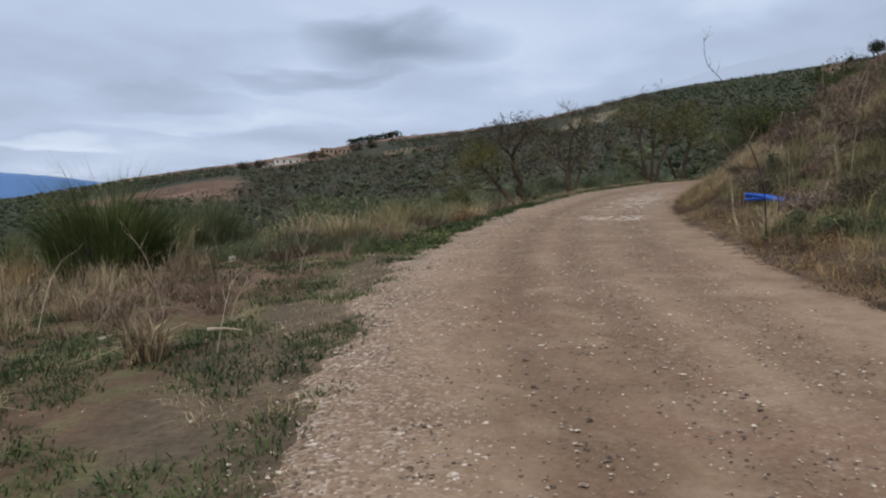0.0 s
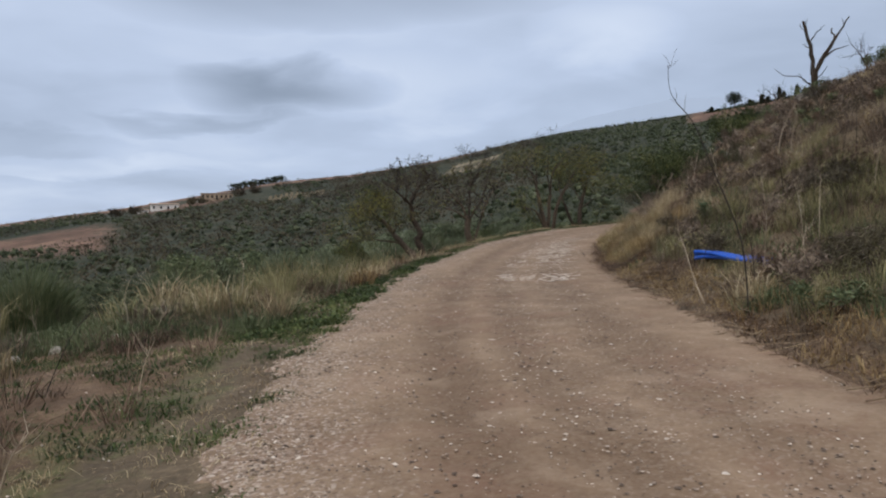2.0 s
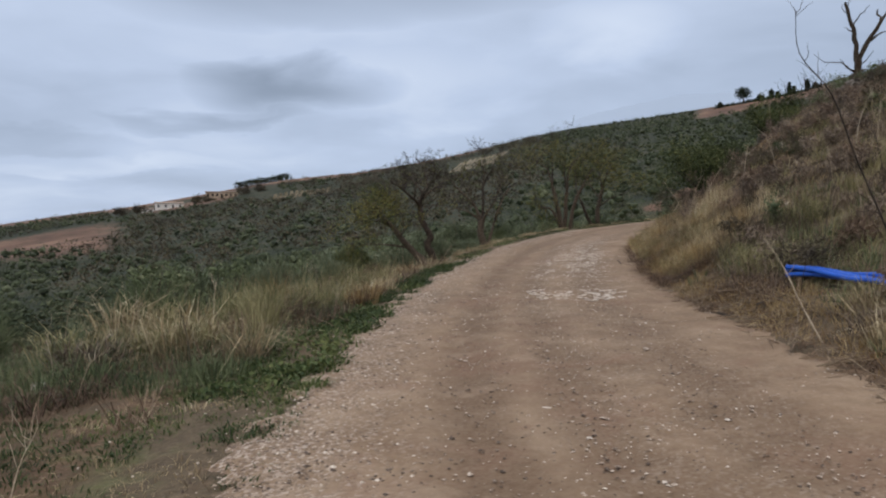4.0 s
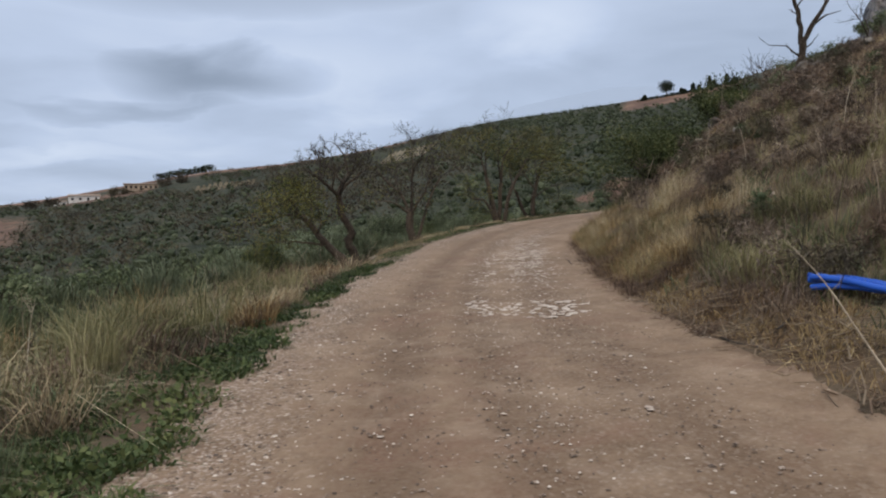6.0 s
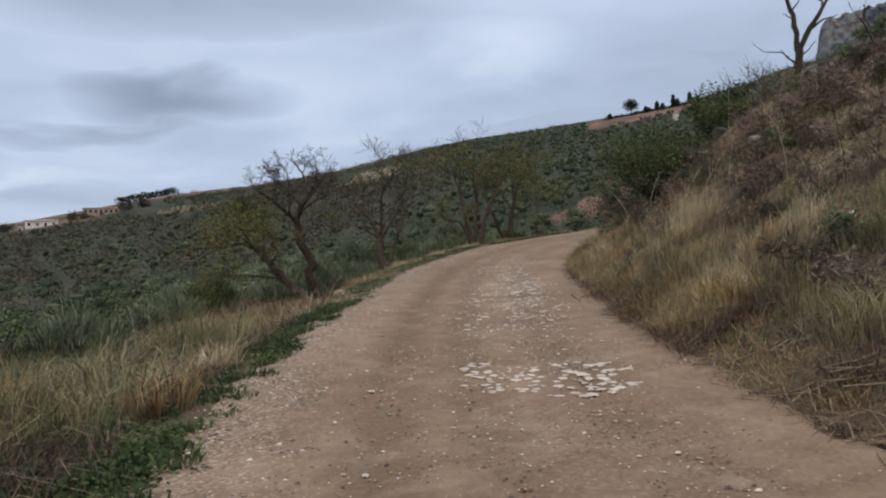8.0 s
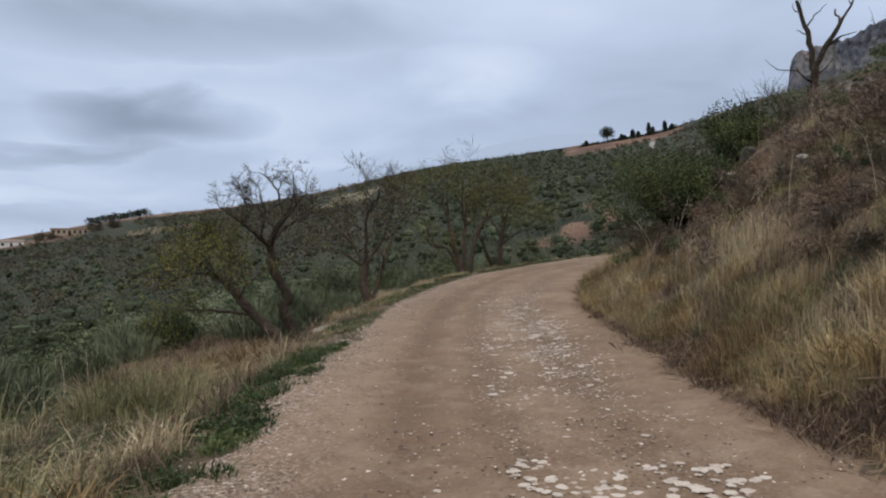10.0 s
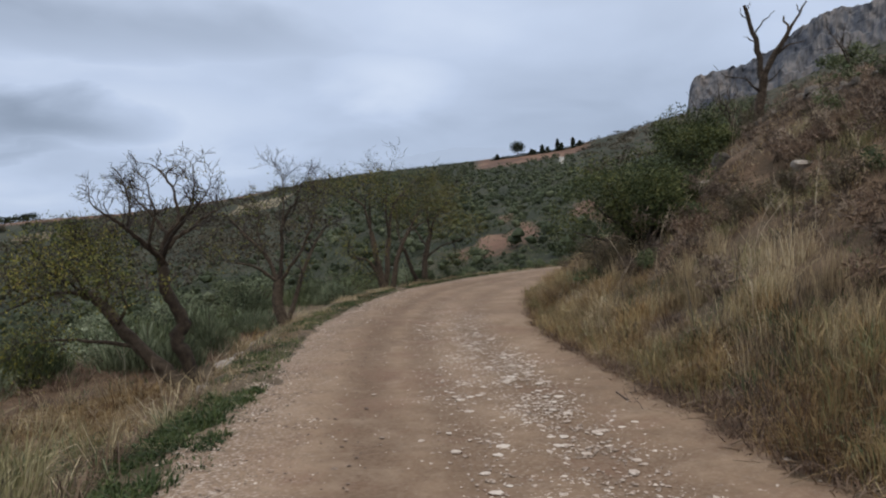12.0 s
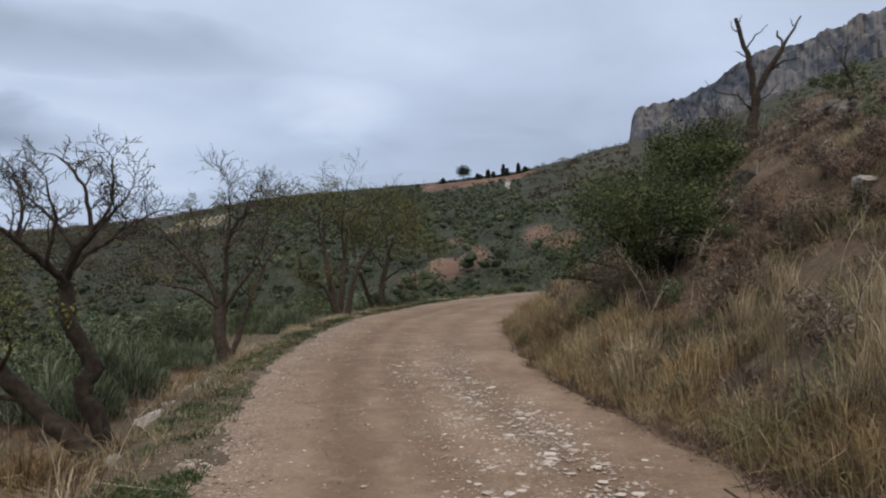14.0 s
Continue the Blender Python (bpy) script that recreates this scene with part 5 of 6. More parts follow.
stalk("dry_stick", 5.6, 14.6, ((-0.3, -0.3, 0.03), (0.05, 0, 0.06), (0.5, 0.35, 0.18)), 0.010, "dry broken stick at the road's edge", 3, 7, M_TWIG)
stalk("dry_stick", 7.2, 23.3, ((-0.5, 0.2, 0.03), (-0.1, 0.05, 0.05), (0.4, -0.1, 0.12)), 0.010, "dry broken stick at the road's edge", 3, 8, M_TWIG)
stalk("dry_stick", 7.05, 22.9, ((-0.1, 0.3, 0.12), (-0.12, 0, 0.04), (-0.25, -0.35, 0.03)), 0.010, "dry broken stick at the road's edge", 3, 9, M_TWIG)
stalk("pale_stick", -2.1, 7.1, ((-0.17, 0, 0.04), (0, 0.01, 0.05), (0.17, -0.01, 0.04)), 0.025, "short pale stick on the dirt verge", 0, 10)
for k in range(60):
    x, y, e = (v[0] for v in roadside(1, 5, 34, 0.5, 5.5, 1))
    a, t = random.uniform(0, 6.28), random.uniform(0.6, 1.3)
    w = Vector((math.cos(a), math.sin(a), 0)) * t * random.uniform(0.1, 0.6)
    stalk("dead_weed", x, y, (Vector((0, 0, -0.05)), w * 0.2 + Vector((0, 0, t * 0.4)), w * 0.6 + Vector((0, 0, t * 0.75)), w + Vector((0, 0, t))), 0.007, "thin dead weed stalk standing on the bank", 7, 200 + k, M_STALK if k % 2 else M_TWIG, "dead weeds on the bank")
for k in range(54):
    x, y, e = (v[0] for v in roadside(1, 4, 27, 1.0, 5.0, -1))
    a, t = random.uniform(0, 6.28), random.uniform(0.35, 0.95)
    w = Vector((math.cos(a), math.sin(a), 0)) * t * random.uniform(0.2, 0.8)
    stalk("dead_weed", x, y, (Vector((0, 0, -0.05)), w * 0.3 + Vector((0, 0, t * 0.4)), w * 0.6 + Vector((0, 0, t * 0.75)), w + Vector((0, 0, t))), 0.007, "thin dead weed stalk standing on the verge", 7, 300 + k, M_STALK if k % 3 else M_TWIG, "dead weeds on the verge")

for k in range(64):
    x, y, e = (v[0] for v in roadside(1, 6, 42, 1.2, 9.0, 1))
    shrub("dry_shrub", x, y, random.uniform(0.5, 1.2), random.uniform(0.35, 0.8), 700 + k, (M_GREY, M_WEED, M_GREY, M_SCRUB)[k % 4], ("grey dead shrub on the bank", "grey-green low shrub on the bank", "grey dead shrub on the bank", "dark brown dry shrub on the bank")[k % 4], "shrub", 650, 0.06, "low shrubs on the bank", 7, True)

for k in range(14):
    x, y, e = (v[0] for v in roadside(1, 11.5, 19.5, 0.7, 4.8, 1))
    if math.hypot(x - 6.2, y - 13.6) > 1.0:
        shrub("dry_shrub", x, y, random.uniform(0.6, 1.2), random.uniform(0.4, 0.8), 820 + k, (M_GREY, M_RUST, M_SCRUB)[k % 3], ("grey dead shrub on the bank", "reddish-brown dead shrub on the bank", "dark brown dry shrub on the bank")[k % 3], "shrub", 700, 0.06, "low shrubs on the bank", 8, True)

for k in range(84):
    x, y, e = (v[0] for v in roadside(1, 19.5, 35, 1.7, 8.5, 1))
    if all(math.hypot(x - bx, y - by) > br + 0.2 for bx, by, br in BARE):
        shrub("dry_shrub", x, y, random.uniform(0.6, 1.3), random.uniform(0.3, 0.7), 900 + k, (M_RUST, M_SCRUB, M_GREY, M_GREY)[k % 4], ("reddish-brown dead shrub on the bank", "dark brown dry shrub on the bank", "grey dead shrub on the bank", "grey dead shrub on the bank")[k % 4], "shrub", 520, 0.06, "low shrubs on the bank", 8, True)
for k in range(22):
    x, y, e = (v[0] for v in roadside(1, 5, 11.5, 0.5, 3.5, 1))
    shrub("dry_shrub", x, y, random.uniform(0.6, 1.1), random.uniform(0.35, 0.7), 1000 + k, (M_WEED, M_GREY, M_SCRUB)[k % 3], ("grey-green low shrub on the bank", "grey dead shrub on the bank", "dark brown dry shrub on the bank")[k % 3], "shrub", 900, 0.055, "low shrubs on the bank", 9, True)

# ---- the low side: broom, grey shrubs ----


def broom(x, y, wide, tall, n, mat, label, seed):
    """A broom: hundreds of thin upright green stems fanning from one stool."""
    root = new("broom_bush")
    root.location = (x, y, at_height(x, y))
    tagged(root, label, "bush", "brooms by the verge")
    q = np.random.default_rng(seed)
    a, s = q.random(n) * 6.283, np.sqrt(q.random(n))
    mound = tall * (1 - 0.5 * s ** 2) * q.uniform(0.4, 1.2, n) * (1 + 0.22 * np.sin(3 * a + seed))
    bx, by = s * wide * 0.34 * np.cos(a), s * wide * 0.34 * np.sin(a)
    mesh_object("crown", *blades(bx, by, 0 * bx, mound, np.full(n, 0.011), 0.15 + 0.45 * s, a, 0.2), mat, root)
    mesh_object("stool", *merged(*[tube([(0.1 * math.cos(k), 0.1 * math.sin(k), -0.1), (0.3 * wide * math.cos(k) * 0.5, 0.3 * wide * math.sin(k) * 0.5, tall * 0.35)], [0.02, 0.008], 5) for k in range(7)]), M_BARK, root, True)


broom(-5.9, 13.2, 2.9, 1.7, 6200, M_BROOM, "dense green broom bush beside the dirt verge", 15)
broom(-5.1, 15.9, 2.2, 1.3, 3600, M_WEED, "pale green broom bush beside the dirt verge", 16)
broom(-6.9, 17.6, 2.2, 1.3, 3600, M_WEED, "pale grey-green broom bush behind the verge", 17)
broom(-8.4, 14.0, 1.8, 1.2, 3000, M_BROOM, "green broom bush beside dry grass", 18)
broom(-3.6, 20.5, 1.9, 1.0, 2600, M_WEED, "pale grey-green broom bush behind the verge", 19)
for k in range(34):
    x, y, e = (v[0] for v in roadside(1, 15, 48, 4.5, 10, -1))
    shrub("slope_bush", x, y, random.uniform(1.3, 2.4), random.uniform(0.8, 1.5), 500 + k, (M_WEED, M_PALELEAF, M_OLIVE, M_WEED)[k % 4], "grey-green bush below the track", "bush", 1300, 0.085, "bushes below the track", 10)
for k in range(16):
    x, y, e = (v[0] for v in roadside(1, 24, 44, 5.5, 11, -1))
    shrub("feathery_bush", x, y, random.uniform(1.4, 2.4), random.uniform(0.9, 1.5), 530 + k, (M_PALELEAF, M_WEED, M_PALELEAF)[k % 3], "pale feathery grey-green bush below the trees", "bush", 1700, 0.075, "feathery bushes below the trees", 13)
def feathery_bush(x, y, wide, tall, n, mat, label, seed):
    """A soft bush of fine upright sprays on several stools."""
    root = new("feathery_bush")
    root.location = (x, y, at_height(x, y))
    tagged(root, label, "bush", "feathery bushes below the trees")
    q = np.random.default_rng(seed)
    stools = 9
    sa, ss = q.random(stools) * 6.283, np.sqrt(q.random(stools)) * wide * 0.36
    sx, sy, st = ss * np.cos(sa), ss * np.sin(sa), tall * (1 - 0.5 * (ss / wide / 0.36) ** 2) * q.uniform(0.7, 1.1, stools)
    k = q.integers(0, stools, n)
    a, out, up = q.random(n) * 6.283, q.random(n) ** 0.6, q.random(n) ** 0.8
    bx, by = sx[k] + out * wide * 0.16 * np.cos(a), sy[k] + out * wide * 0.16 * np.sin(a)
    bz = st[k] * up * 0.75 * (1 - 0.4 * out)
    mesh_object("crown", *blades(bx, by, bz, st[k] * q.uniform(0.14, 0.32, n), np.full(n, 0.022), q.uniform(0.2, 1.4, n), a, 0.25), mat, root)
    tagged(mesh_object("stemwork", *merged(*[tube([(0.5 * u, 0.5 * v, -0.15), (u, v, t * 0.45), (u * 1.1, v * 1.1, t * 0.8)], [0.018, 0.010, 0.004], 5) for u, v, t in zip(sx, sy, st)]), M_BARK, root, True), kind="stuff")
    return root


for k in range(34):
    x, y, e = (v[0] for v in (roadside(1, 33, 40, 1.8, 6.0, -1) if k < 9 else roadside(1, 29.0, 34, 2.7, 6.0, -1) if k < 20 else roadside(1, 19, 29, 4.6, 8.0, -1)))
    feathery_bush(x, y, random.uniform(1.6, 2.4), random.uniform(0.9, 1.5), 1800, (M_PALELEAF, M_WEED, M_PALELEAF)[k % 3], "pale feathery grey-green bush at the verge's foot", 590 + k)
for k in range(10):
    x, y, e = (v[0] for v in roadside(1, 36, 54, 0.9, 2.6, -1))
    shrub("slope_bush", x, y, random.uniform(0.9, 1.6), random.uniform(0.6, 1.0), 560 + k, (M_WEED, M_OLIVE)[k % 2], "grey-green bush below the track", "bush", 1500, 0.09, "bushes below the track", 8)

# ---- grasses ----


def patchy(x, y, e, scale, seed, least):
    g = wavy(x, y, scale, seed) > least
    return x[g], y[g], e[g]


def cropped(y, e):
    """How tall dead growth stands: full at the foot of the bank, short higher up beyond the bend."""
    return 1 - 0.5 * smooth(y, 18, 21) * smooth(e, 1.2, 2.0)


def grass(name, pieces, mat, label):
    return tagged(mesh_object(name, *merged(*pieces), mat), label, "grass", kind="stuff")


x1, y1, e1 = patchy(*roadside(2000, 19.2, 46, 0.1, 1.5, 1, 1.3), 0.9, 2.5, 0.0)
x2, y2, e2 = patchy(*roadside(700, 19, 46, 0.4, 1.8, 1), 0.8, 2.0, 0.25)
g = rng.random(len(x1)) < 0.72
grass("golden_grass", [tufts(x1[g], y1[g], 34, 0.2, 0.42 + 0.18 * wavy(x1[g], y1[g], 1.1), 0.007, 0.8), tufts(x2, y2, 34, 0.12, 0.34, 0.006, 0.9)], M_GOLD, "tall golden dry grass along the foot of the bank")
grass("olive_grass", [tufts(x1[~g], y1[~g], 32, 0.2, 0.50 + 0.16 * wavy(x1[~g], y1[~g], 1.1), 0.007, 0.6)], M_REED, "tall yellow-green seeding grass along the foot of the bank")
x1, y1, e1 = patchy(*roadside(1100, 18.5, 42, -0.12, 0.9, 1), 1.2, 3.0, -0.4)
grass("hedge_foot", [tufts(x1, y1, 26, 0.2, 0.24, 0.010, 1.4, 0.4)], M_RUST, "tangled rusty stems under the tall grass")
x1, y1, e1 = patchy(*roadside(2700, 3, 34, 0.4, 7.5, 1, 1.1), 0.75, 5.0, 0.0)
x2, y2, e2 = patchy(*roadside(1300, 5, 50, 6.0, 22, 1), 0.5, 8.0, 0.0)
x3, y3, e3 = patchy(*roadside(1300, 3, 48, 0.7, 8.0, 1), 0.6, 1.0, 0.1)
grass("dead_weeds", [tufts(x1, y1, 21, 0.24, (0.34 + 0.15 * wavy(x1, y1, 0.9, 3.0)) * cropped(y1, e1), 0.008, 1.7, 0.42), tufts(x2, y2, 26, 0.40, 0.5, 0.012, 1.1), tufts(x3, y3, 44, 0.10, (0.48 + 0.2 * wavy(x3, y3, 0.8, 2.0)) * cropped(y3, e3), 0.006, 1.1, 0.5)], M_GREY, "tangled grey-brown dead weeds covering the bank")
x1, y1, e1 = patchy(*roadside(3400, 6, 50, 1.3, 17, 1), 0.75, 6.0, 0.0)
g = (y1 < 25) | (rng.random(len(x1)) < 0.25)
x1, y1 = x1[g], y1[g]
x2, y2, e2 = patchy(*roadside(1300, 18.5, 44, 0.3, 2.3, 1), 1.0, 7.0, 0.15)
grass("straw_grass", [tufts(x1, y1, 34, 0.22, 0.24 + 0.08 * wavy(x1, y1, 0.7, 1.0), 0.007, 1.0), tufts(x2, y2, 26, 0.16, 0.55, 0.006, 0.35, 0.2)], M_STRAW, "pale straw grass in tufts on the bank")
x1, y1, e1 = np.concatenate((patchy(*roadside(1700, 20, 48, 1.5, 14, 1), 0.5, 3.0, 0.0), patchy(*roadside(420, 10, 19.5, 0.5, 5.5, 1), 0.7, 3.0, -0.2)), 1)
grass("rusty_weeds", [tufts(x1, y1, 34, 0.22, 0.34 * cropped(y1, e1), 0.008, 1.3, 0.5)], M_RUST, "reddish-brown dead weeds on the upper bank")
x1, y1, e1 = np.concatenate((patchy(*roadside(900, 6, 34, 0.5, 6.0, 1), 0.9, 4.0, 0.2), patchy(*roadside(900, 10, 19, 0.8, 4.5, 1), 0.9, 1.0, 0.0)), 1)
grass("pale_grass", [tufts(x1, y1, 30, 0.15, 0.5, 0.008, 0.8)], M_REED, "pale yellow-green grass tufts on the bank")
x1, y1, e1 = patchy(*roadside(1100, 3, 30, 0.3, 3.0, 1), 0.9, 9.0, 0.15)
grass("green_weeds", [tufts(x1, y1, 26, 0.18, 0.32 * cropped(y1, e1), 0.012, 0.9)], M_WEED, "grey-green weeds among the dry grass")
for k, (mat, label) in enumerate(((M_RUST, "short reddish-brown stubble on the upper bank"), (M_GREY, "short grey dead growth on the upper bank"), (M_STRAW, "short pale straw on the upper bank"), (M_GOLD, "short golden tufts on the upper bank"))):
    x1, y1, e1 = patchy(*roadside((800, 1000, 1600, 900)[k], 18.5, 38, 1.3, 13, 1), 0.8, 2.0 + 3 * k, -0.25)
    grass("bank_stubble", [tufts(x1, y1, 17, 0.24, 0.18, 0.011, 1.5, 0.4)], mat, label)
x1, y1, e1 = patchy(*roadside(1700, 2, 46, -0.2, 0.55, 1), 1.3, 4.0, -0.3)
x2, y2, e2 = roadside(900, 2, 46, 0.0, 0.9, 1)
grass("fallen_straw", [tufts(x1, y1, 18, 0.16, 0.10, 0.010, 2.4, 0.4)], M_RUST, "flattened rusty-brown thatch at the road's edge")
grass("edge_straw", [tufts(x2, y2, 26, 0.2, 0.22, 0.008, 1.3)], M_GOLD, "low golden straw along the road's edge")

x1, y1, e1 = patchy(*roadside(1500, 12.5, 25, 0.02, 1.3, -1, 1.6), 1.6, 2.0, 0.0)
x2, y2, e2 = patchy(*roadside(3000, 1.5, 14, 0.05, 4.2, -1, 1.1), 0.9, 3.0, -0.05)
x3, y3, e3 = patchy(*roadside(2000, 2, 18, 2.5, 9.0, -1), 0.6, 5.0, 0.1)
x4, y4, e4 = patchy(*roadside(1500, 21, 48, 0.0, 0.8, -1), 0.9, 4.0, -0.3)
grass("verge_grass", [tufts(x1, y1, 18, 0.14, 0.14 + 0.07 * wavy(x1, y1, 1.2), 0.020, 1.1), tufts(x2, y2, 17, 0.15, 0.10, 0.011, 1.2), tufts(x3, y3, 16, 0.18, 0.14, 0.011, 1.1), tufts(x4, y4, 15, 0.14, 0.11, 0.012, 1.1)], M_GREEN, "fresh green grass and herbs on the verge")
x1, y1, e1 = patchy(*roadside(480, 14, 27, 0.9, 3.6, -1), 1.2, 3.0, 0.05)
x2, y2, e2 = patchy(*roadside(600, 2, 14, 3.5, 9, -1), 0.6, 2.0, 0.0)
x3, y3, e3 = patchy(*roadside(650, 23, 52, 0.25, 1.4, -1), 1.3, 2.0, 0.0)
x4, y4, e4 = patchy(*roadside(1500, 2, 15, 0.02, 5.0, -1, 1.2), 0.7, 8.0, 0.1)
grass("verge_straw", [tufts(x1, y1, 34, 0.14, 0.60 + 0.3 * wavy(x1, y1, 1.0, 1.0), 0.009, 1.2), tufts(x2, y2, 36, 0.16, 0.45, 0.008, 0.7), tufts(x3, y3, 30, 0.18, 0.2 + 0.1 * wavy(x3, y3, 1.0), 0.008, 1.0), tufts(x4, y4, 14, 0.14, 0.10, 0.007, 1.3)], M_STRAW, "dry straw tufts on the low verge")
x1, y1, e1 = patchy(*roadside(420, 15, 24, 1.2, 3.0, -1), 0.8, 6.0, 0.15)
x2, y2, e2 = patchy(*roadside(240, 6, 15, 5.2, 8, -1), 0.6, 1.0, 0.2)
x3, y3 = rng.normal(1.6, 0.9, 420), rng.normal(27.2, 1.2, 420)
x3, y3 = np.concatenate((x3, rng.normal(2.3, 0.6, 160))), np.concatenate((y3, rng.normal(28.8, 0.6, 160)))
g = beside_road(x3, y3)
g = -g[1] - g[2] > 1.2
x3, y3 = x3[g], y3[g]
grass("terrace_grass", [tufts(x3, y3, 40, 0.2, 0.22, 0.007, 1.1)], M_GOLD, "short golden grass on the terrace below the track")
grass("verge_reeds", [tufts(x1, y1, 44, 0.12, 0.85, 0.009, 0.45), tufts(x2, y2, 44, 0.14, 0.8, 0.010, 0.45)], M_REED, "tall pale yellow-green grass clumps on the low verge")
x1, y1, e1 = roadside(850, 13, 24.5, 0.9, 5.0, -1)
x2, y2, e2 = roadside(700, 15, 50, 3.0, 14, -1)
grass("verge_weeds", [tufts(x1, y1, 26, 0.2, 0.42, 0.009, 1.0), tufts(x2, y2, 18, 0.4, 0.5, 0.014, 0.8)], M_WEED, "grey-green weeds falling away below the track")
x1, y1, e1 = np.concatenate([np.array(patchy(*roadside(600, 6, 30, 1.4, 6.0, -1), 0.7, 4.0, 0.2)), np.array(roadside(240, 14, 25, 0.7, 3.4, -1))], 1)
grass("verge_brush", [tufts(x1, y1, 34, 0.14, 0.45, 0.009, 1.5, 0.5)], M_RUST, "tangled reddish-brown dead weeds on the low verge")



def clump(x, y, tall, n, wide, mat, label, group, lean=0.5):
    """One big tussock of grass."""
    root = tagged(mesh_object("grass_clump", *tufts(np.array((x,)), np.array((y,)), n, wide, tall, 0.013, lean), mat), label, "grass", group)
    return root


for x, y, tall, wide, mat in ((-1.75, 15.2, 1.25, 0.28, M_REED), (-2.25, 15.3, 1.1, 0.30, M_REED), (-1.35, 15.9, 0.8, 0.30, M_RUST), (-2.9, 14.9, 0.7, 0.40, M_GREY), (-1.15, 16.9, 1.0, 0.30, M_REED), (-1.9, 17.3, 1.1, 0.30, M_REED), (-0.75, 17.0, 0.75, 0.30, M_RUST), (-0.35, 18.2, 0.8, 0.30, M_REED), (-0.1, 19.3, 1.0, 0.30, M_REED), (0.3, 19.9, 0.85, 0.30, M_REED), (-2.7, 18.2, 1.2, 0.30, M_REED), (-3.4, 15.6, 1.0, 0.35, M_REED), (2.3, 28.6, 0.5, 0.35, M_GOLD), (2.75, 28.9, 0.45, 0.35, M_GOLD), (1.7, 28.2, 0.5, 0.35, M_GOLD)):
    clump(x, y, tall, 230, wide, mat, "arching pale grass tussock beside the track" if mat is M_REED else "low dead brown weeds in a tussock", "tall tussocks by the track", 1.0)
for x, y, tall, wide, mat in ((-1.0, 19.75, 1.35, 0.16, M_GOLD), (0.45, 18.7, 0.8, 0.3, M_GOLD), (0.9, 20.8, 0.5, 0.3, M_STRAW), (-1.9, 15.1, 0.85, 0.35, M_STRAW), (-1.2, 16.4, 0.75, 0.3, M_STRAW), (-0.5, 17.4, 0.7, 0.3, M_GREY), (-3.3, 17.9, 0.9, 0.3, M_STRAW), (-2.4, 18.6, 0.8, 0.3, M_GOLD), (1.3, 23.0, 0.45, 0.3, M_REED), (-6.9, 12.0, 1.0, 0.35, M_GOLD), (-7.6, 12.8, 1.1, 0.3, M_STRAW), (-4.6, 13.9, 0.55, 0.25, M_GREY), (-3.2, 4.9, 0.55, 0.2, M_STRAW), (-3.9, 6.0, 0.6, 0.2, M_GREY), (-2.5, 6.2, 0.45, 0.15, M_STRAW), (4.1, 31.0, 0.4, 0.25, M_STRAW), (4.9, 33.6, 0.6, 0.25, M_GOLD)):
    clump(x, y, tall, 200, wide, mat, "tall dry grass tussock on the low verge", "tussocks on the verge", 0.8)
for k in range(40):
    x, y, e = (v[0] for v in roadside(1, 19, 42, 0.3, 1.5, 1))
    clump(x, y, random.uniform(0.35, 0.68), 240, random.uniform(0.15, 0.3), (M_STRAW, M_GOLD, M_GOLD, M_GREY)[k % 4], "tall dry grass tussock at the foot of the bank", "tussocks on the bank", 0.6)
for x, y, tall, mat in ((5.45, 12.35, 0.42, M_GREY), (5.75, 12.75, 0.45, M_STRAW), (6.05, 12.5, 0.45, M_GREY), (5.3, 11.9, 0.4, M_STRAW), (6.35, 12.95, 0.4, M_STRAW)):
    clump(x, y, tall, 220, 0.25, mat, "dry grass tussock before the blue pipes", "tussocks by the pipes", 0.9)
r4 = random.Random(12)
bits = []
lx, ly, le = roadside(420, 6, 30, -0.32, 0.6, 1, 1.3)
for x, y, z in zip(lx, ly, height(lx, ly)):
    a, long = r4.uniform(0, 6.28), r4.uniform(0.12, 0.55)
    c, s = math.cos(a) * long / 2, math.sin(a) * long / 2
    z = z + 0.03
    bits.append(tube([(x - c, y - s, z), (x + r4.gauss(0, 0.02), y + r4.gauss(0, 0.02), z + 0.03), (x + c, y + s, z + r4.uniform(0, 0.08))], [r4.uniform(0.004, 0.009)] * 2 + [0.003], 4))
tagged(mesh_object("twig_litter", *merged(*bits), mottled("brown_twig", ((0.05, 0.03, 0.02), (0.13, 0.085, 0.055), (0.26, 0.19, 0.12)), 2.0)), "brown broken twigs littering the road's edge", "twigs", kind="stuff")

canes = []
lx, ly, le = roadside(110, 11, 20, -0.18, 0.8, 1, 1.0)
for x, y, z in zip(lx, ly, height(lx, ly)):
    a, long = r4.gauss(0.4, 0.9), r4.uniform(0.2, 0.8)
    c, s = math.cos(a) * long / 2, math.sin(a) * long / 2
    z = z + 0.05
    canes.append(tube([(x - c, y - s, z), (x + r4.gauss(0, 0.03), y + r4.gauss(0, 0.03), z + 0.03), (x + c, y + s, z + r4.uniform(0, 0.15))], [r4.uniform(0.004, 0.008)] * 2 + [0.003], 5))
tagged(mesh_object("cane_litter", *merged(*canes), mottled("weathered_cane", ((0.09, 0.06, 0.04), (0.18, 0.13, 0.085), (0.32, 0.25, 0.17)), 3.0)), "weathered broken canes lying at the road's edge", "canes", kind="stuff")
x1, y1, e1 = patchy(*roadside(260, 12.6, 21, 0.15, 1.0, -1, 1.2), 1.1, 2.0, 0.28)
n = 42
k = np.repeat(np.arange(len(x1)), n)
hx, hy = x1[k] + rng.normal(0, 0.10, len(k)), y1[k] + rng.normal(0, 0.10, len(k))
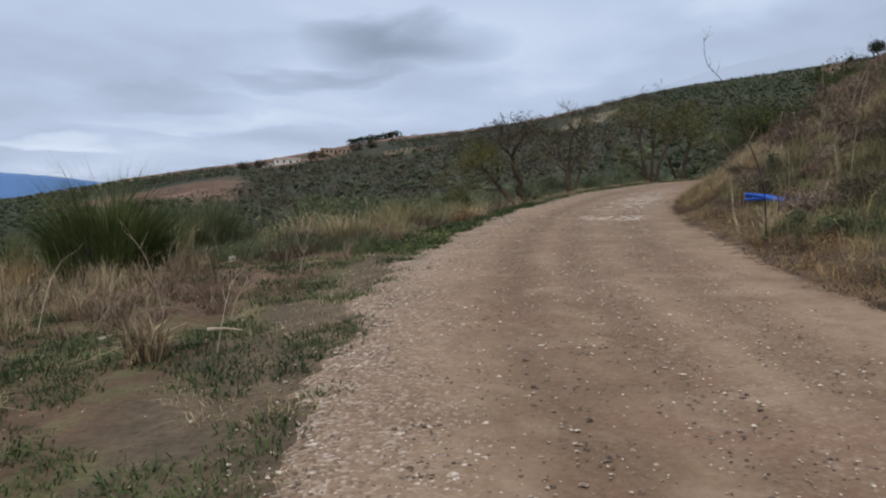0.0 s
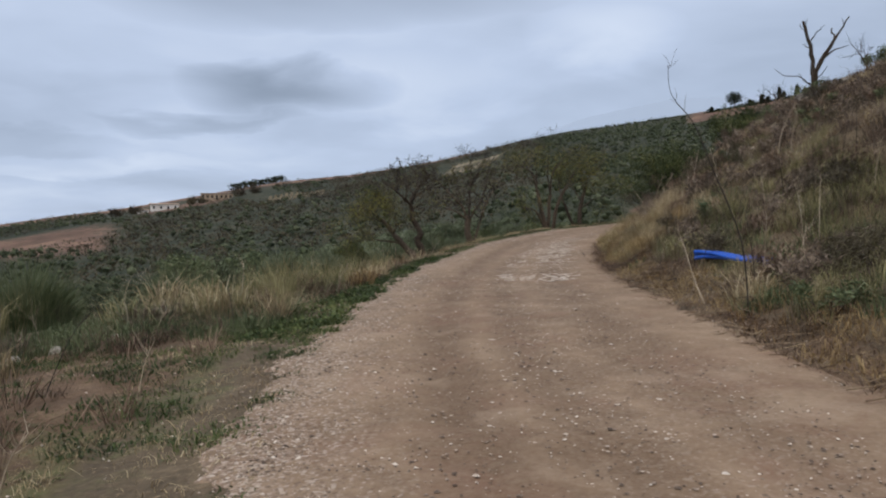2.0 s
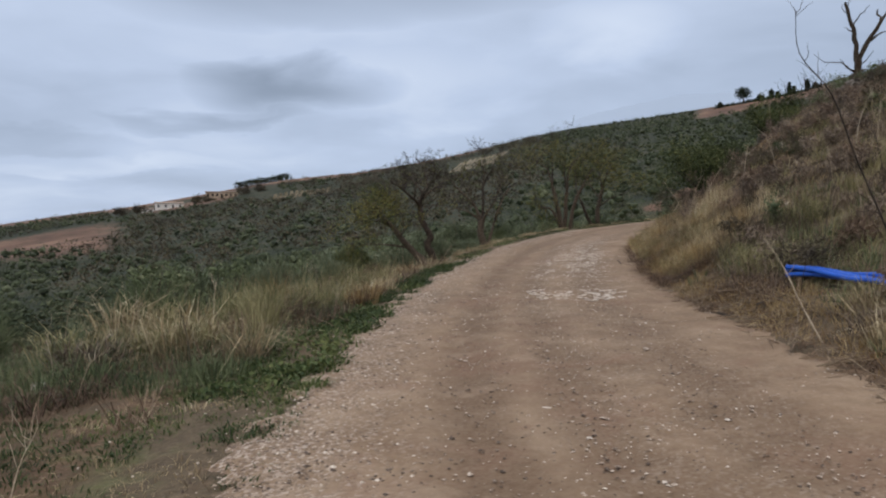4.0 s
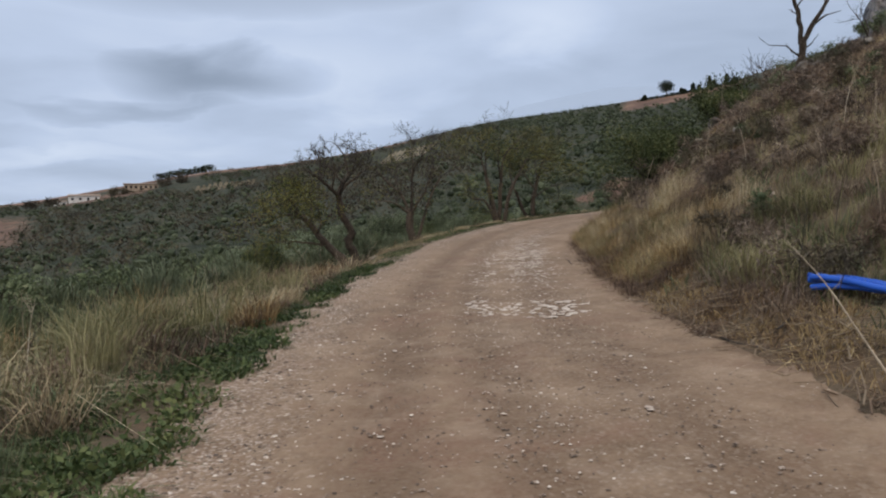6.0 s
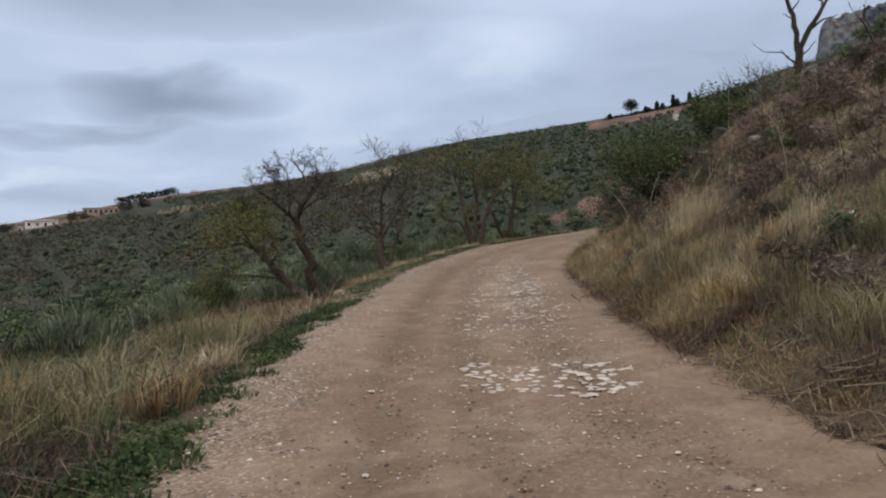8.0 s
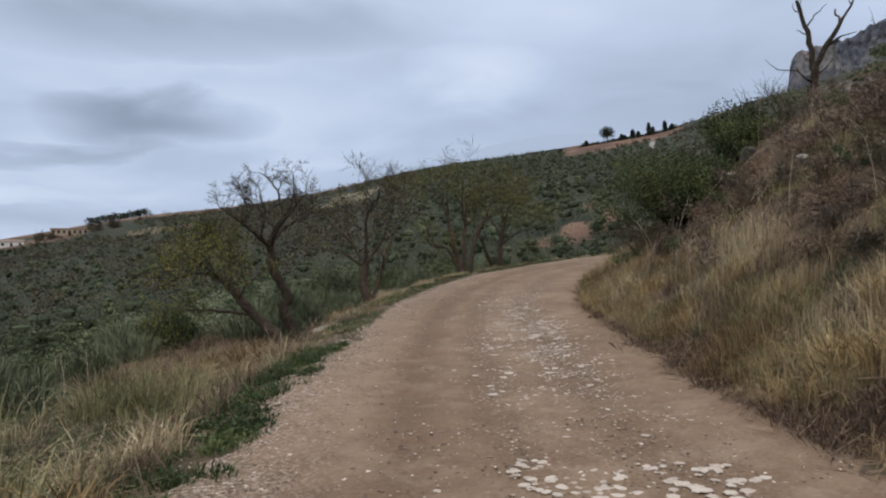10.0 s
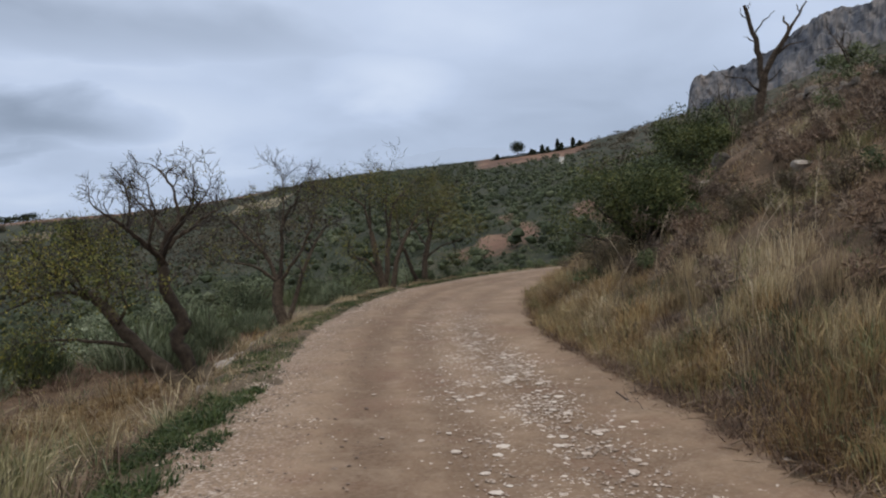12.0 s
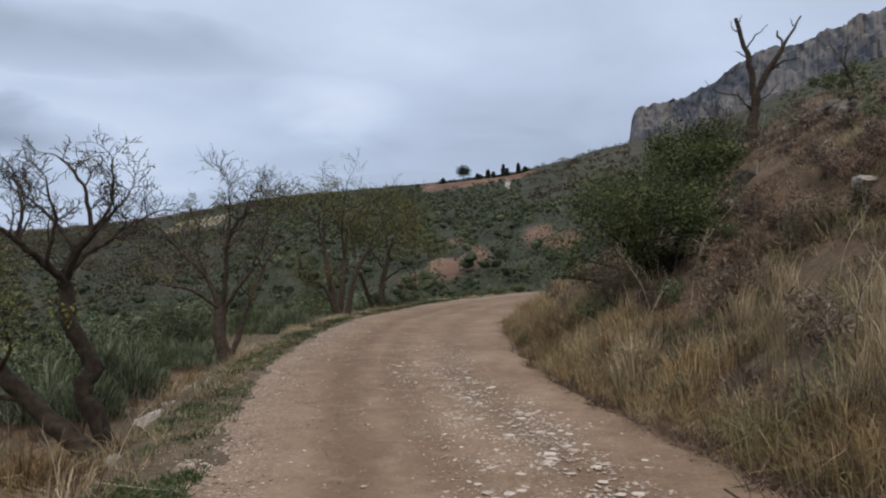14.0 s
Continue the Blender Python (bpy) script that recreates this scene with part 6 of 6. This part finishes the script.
hz = height(hx, hy) + rng.uniform(0.01, 0.19, len(k)) * (0.6 + 0.5 * wavy(x1, y1, 1.3, 2.0))[k]
tagged(mesh_object("leafy_herbs", *leaves(np.stack((hx, hy, hz), -1), 0.06, 0.034, 21), M_GREEN), "broad-leaved green herbs at the track's edge", "herbs", kind="stuff")

# ---- stones of the road ----
shapes = lumps(10, 3)


def bedded(x, y):
    """The height of the road's own surface."""
    return float(road_height(x, y)) + 0.012


def on_mid(way):
    """Places on the two edges of the road at ways along it, between the spline's own points."""
    return [np.stack([np.interp(way, MID[:, 1], E[:, c]) for c in (0, 1)], -1) for E in (EDGE_L, EDGE_R)]


def stone(x, y, size):
    ob = new("stone", random.choice(shapes))
    ob.parent = road
    ob.matrix_basis = pose(x, y, bedded(x, y) - 0.006, 0, 0, random.uniform(0, 360)) @ Matrix.Diagonal((size, size, min(size * 0.5, 0.05), 1))


for k in range(190):
    a, q = random.uniform(0, 6.28), math.sqrt(random.random())
    if k % 4:
        stone(4.22 + 0.82 * q * math.cos(a), 17.75 + 0.75 * q * math.sin(a), random.uniform(0.04, 0.14))
    else:
        stone(3.75 + 0.35 * q * math.cos(a), 18.5 + 0.45 * q * math.sin(a), random.uniform(0.05, 0.12))
for _ in range(150):
    way = random.triangular(19.5, 33, 23.5)
    left, right = (v[0] for v in on_mid(np.array((way,))))
    p = left + (right - left) * (0.66 + random.gauss(0, 0.10) + 0.04 * math.sin(way))
    stone(p[0], p[1], random.uniform(0.05, 0.15))
for _ in range(30):
    left, right = (v[0] for v in on_mid(np.array((random.uniform(5, 20),))))
    p = left + (right - left) * random.uniform(0.25, 0.92)
    stone(p[0], p[1], random.uniform(0.05, 0.11))


def gravel(n, y0, y1, mid, wide, s0, s1, seed, patchy_too=False):
    r = np.random.default_rng(seed)
    way = r.triangular(y0, y0 + 0.35 * (y1 - y0), y1 + 3, n) if mid > 0.6 and y0 > 15 else r.uniform(y0, y1, n)
    f = r.normal(mid, wide, n) + 0.035 * wavy(way, 0 * way, 0.9, 2.0)
    f = np.where(f < -0.02, -0.02 + np.abs(f + 0.02), np.minimum(f, 0.95))
    left, right = on_mid(way)
    p = left + (right - left) * f[:, None] + r.normal(0, 0.05, (n, 2))
    if patchy_too:
        p = p[wavy(p[:, 0], p[:, 1], 1.5, 2.0) + 0.5 * wavy(p[:, 0], p[:, 1], 4.0, 5.0) > r.normal(-0.35, 0.35, n)]
        n = len(p)
    size = r.uniform(s0, s1, n) * (0.6 + 0.8 * r.random(n) ** 3)
    return lump_cloud(p[:, 0], p[:, 1], road_height(p[:, 0], p[:, 1]) + 0.010, size, seed, 0.27)


edge_gravel = mesh_object("gravel", *merged(gravel(19000, 1, 40, 0.05, 0.095, 0.016, 0.052, 1), gravel(14500, 1, 20, 0.58, 0.26, 0.011, 0.036, 2)), M_GRAVEL, road)
tagged(edge_gravel, "tan loose gravel along the edge", kind="stuff")
loose = mesh_object("gravel", *merged(gravel(9500, 19.5, 33, 0.665, 0.095, 0.016, 0.056, 3, True), gravel(4600, 19, 38, 0.60, 0.15, 0.012, 0.040, 5, True), gravel(900, 14, 45, 0.5, 0.3, 0.010, 0.025, 4)), M_CHIP, road)
tagged(loose, "pale loose gravel", kind="stuff")
x1, y1, e1 = roadside(5200, 1, 42, -0.12, 0.55, -1, 2.2)
x2, y2, e2 = roadside(700, 2, 14, 0.5, 5.0, -1)
x3, y3, e3 = roadside(700, 4, 40, -0.15, 0.3, 1)
x1, y1 = np.concatenate((x1, x2, x3)), np.concatenate((y1, y2, y3))
spill = mesh_object("gravel", *lump_cloud(x1, y1, height(x1, y1) + 0.006, rng.uniform(0.010, 0.032, len(x1)), 6, 0.5), M_GRAVEL, ground)
tagged(spill, "pale gravel spilled on the verge", kind="stuff")
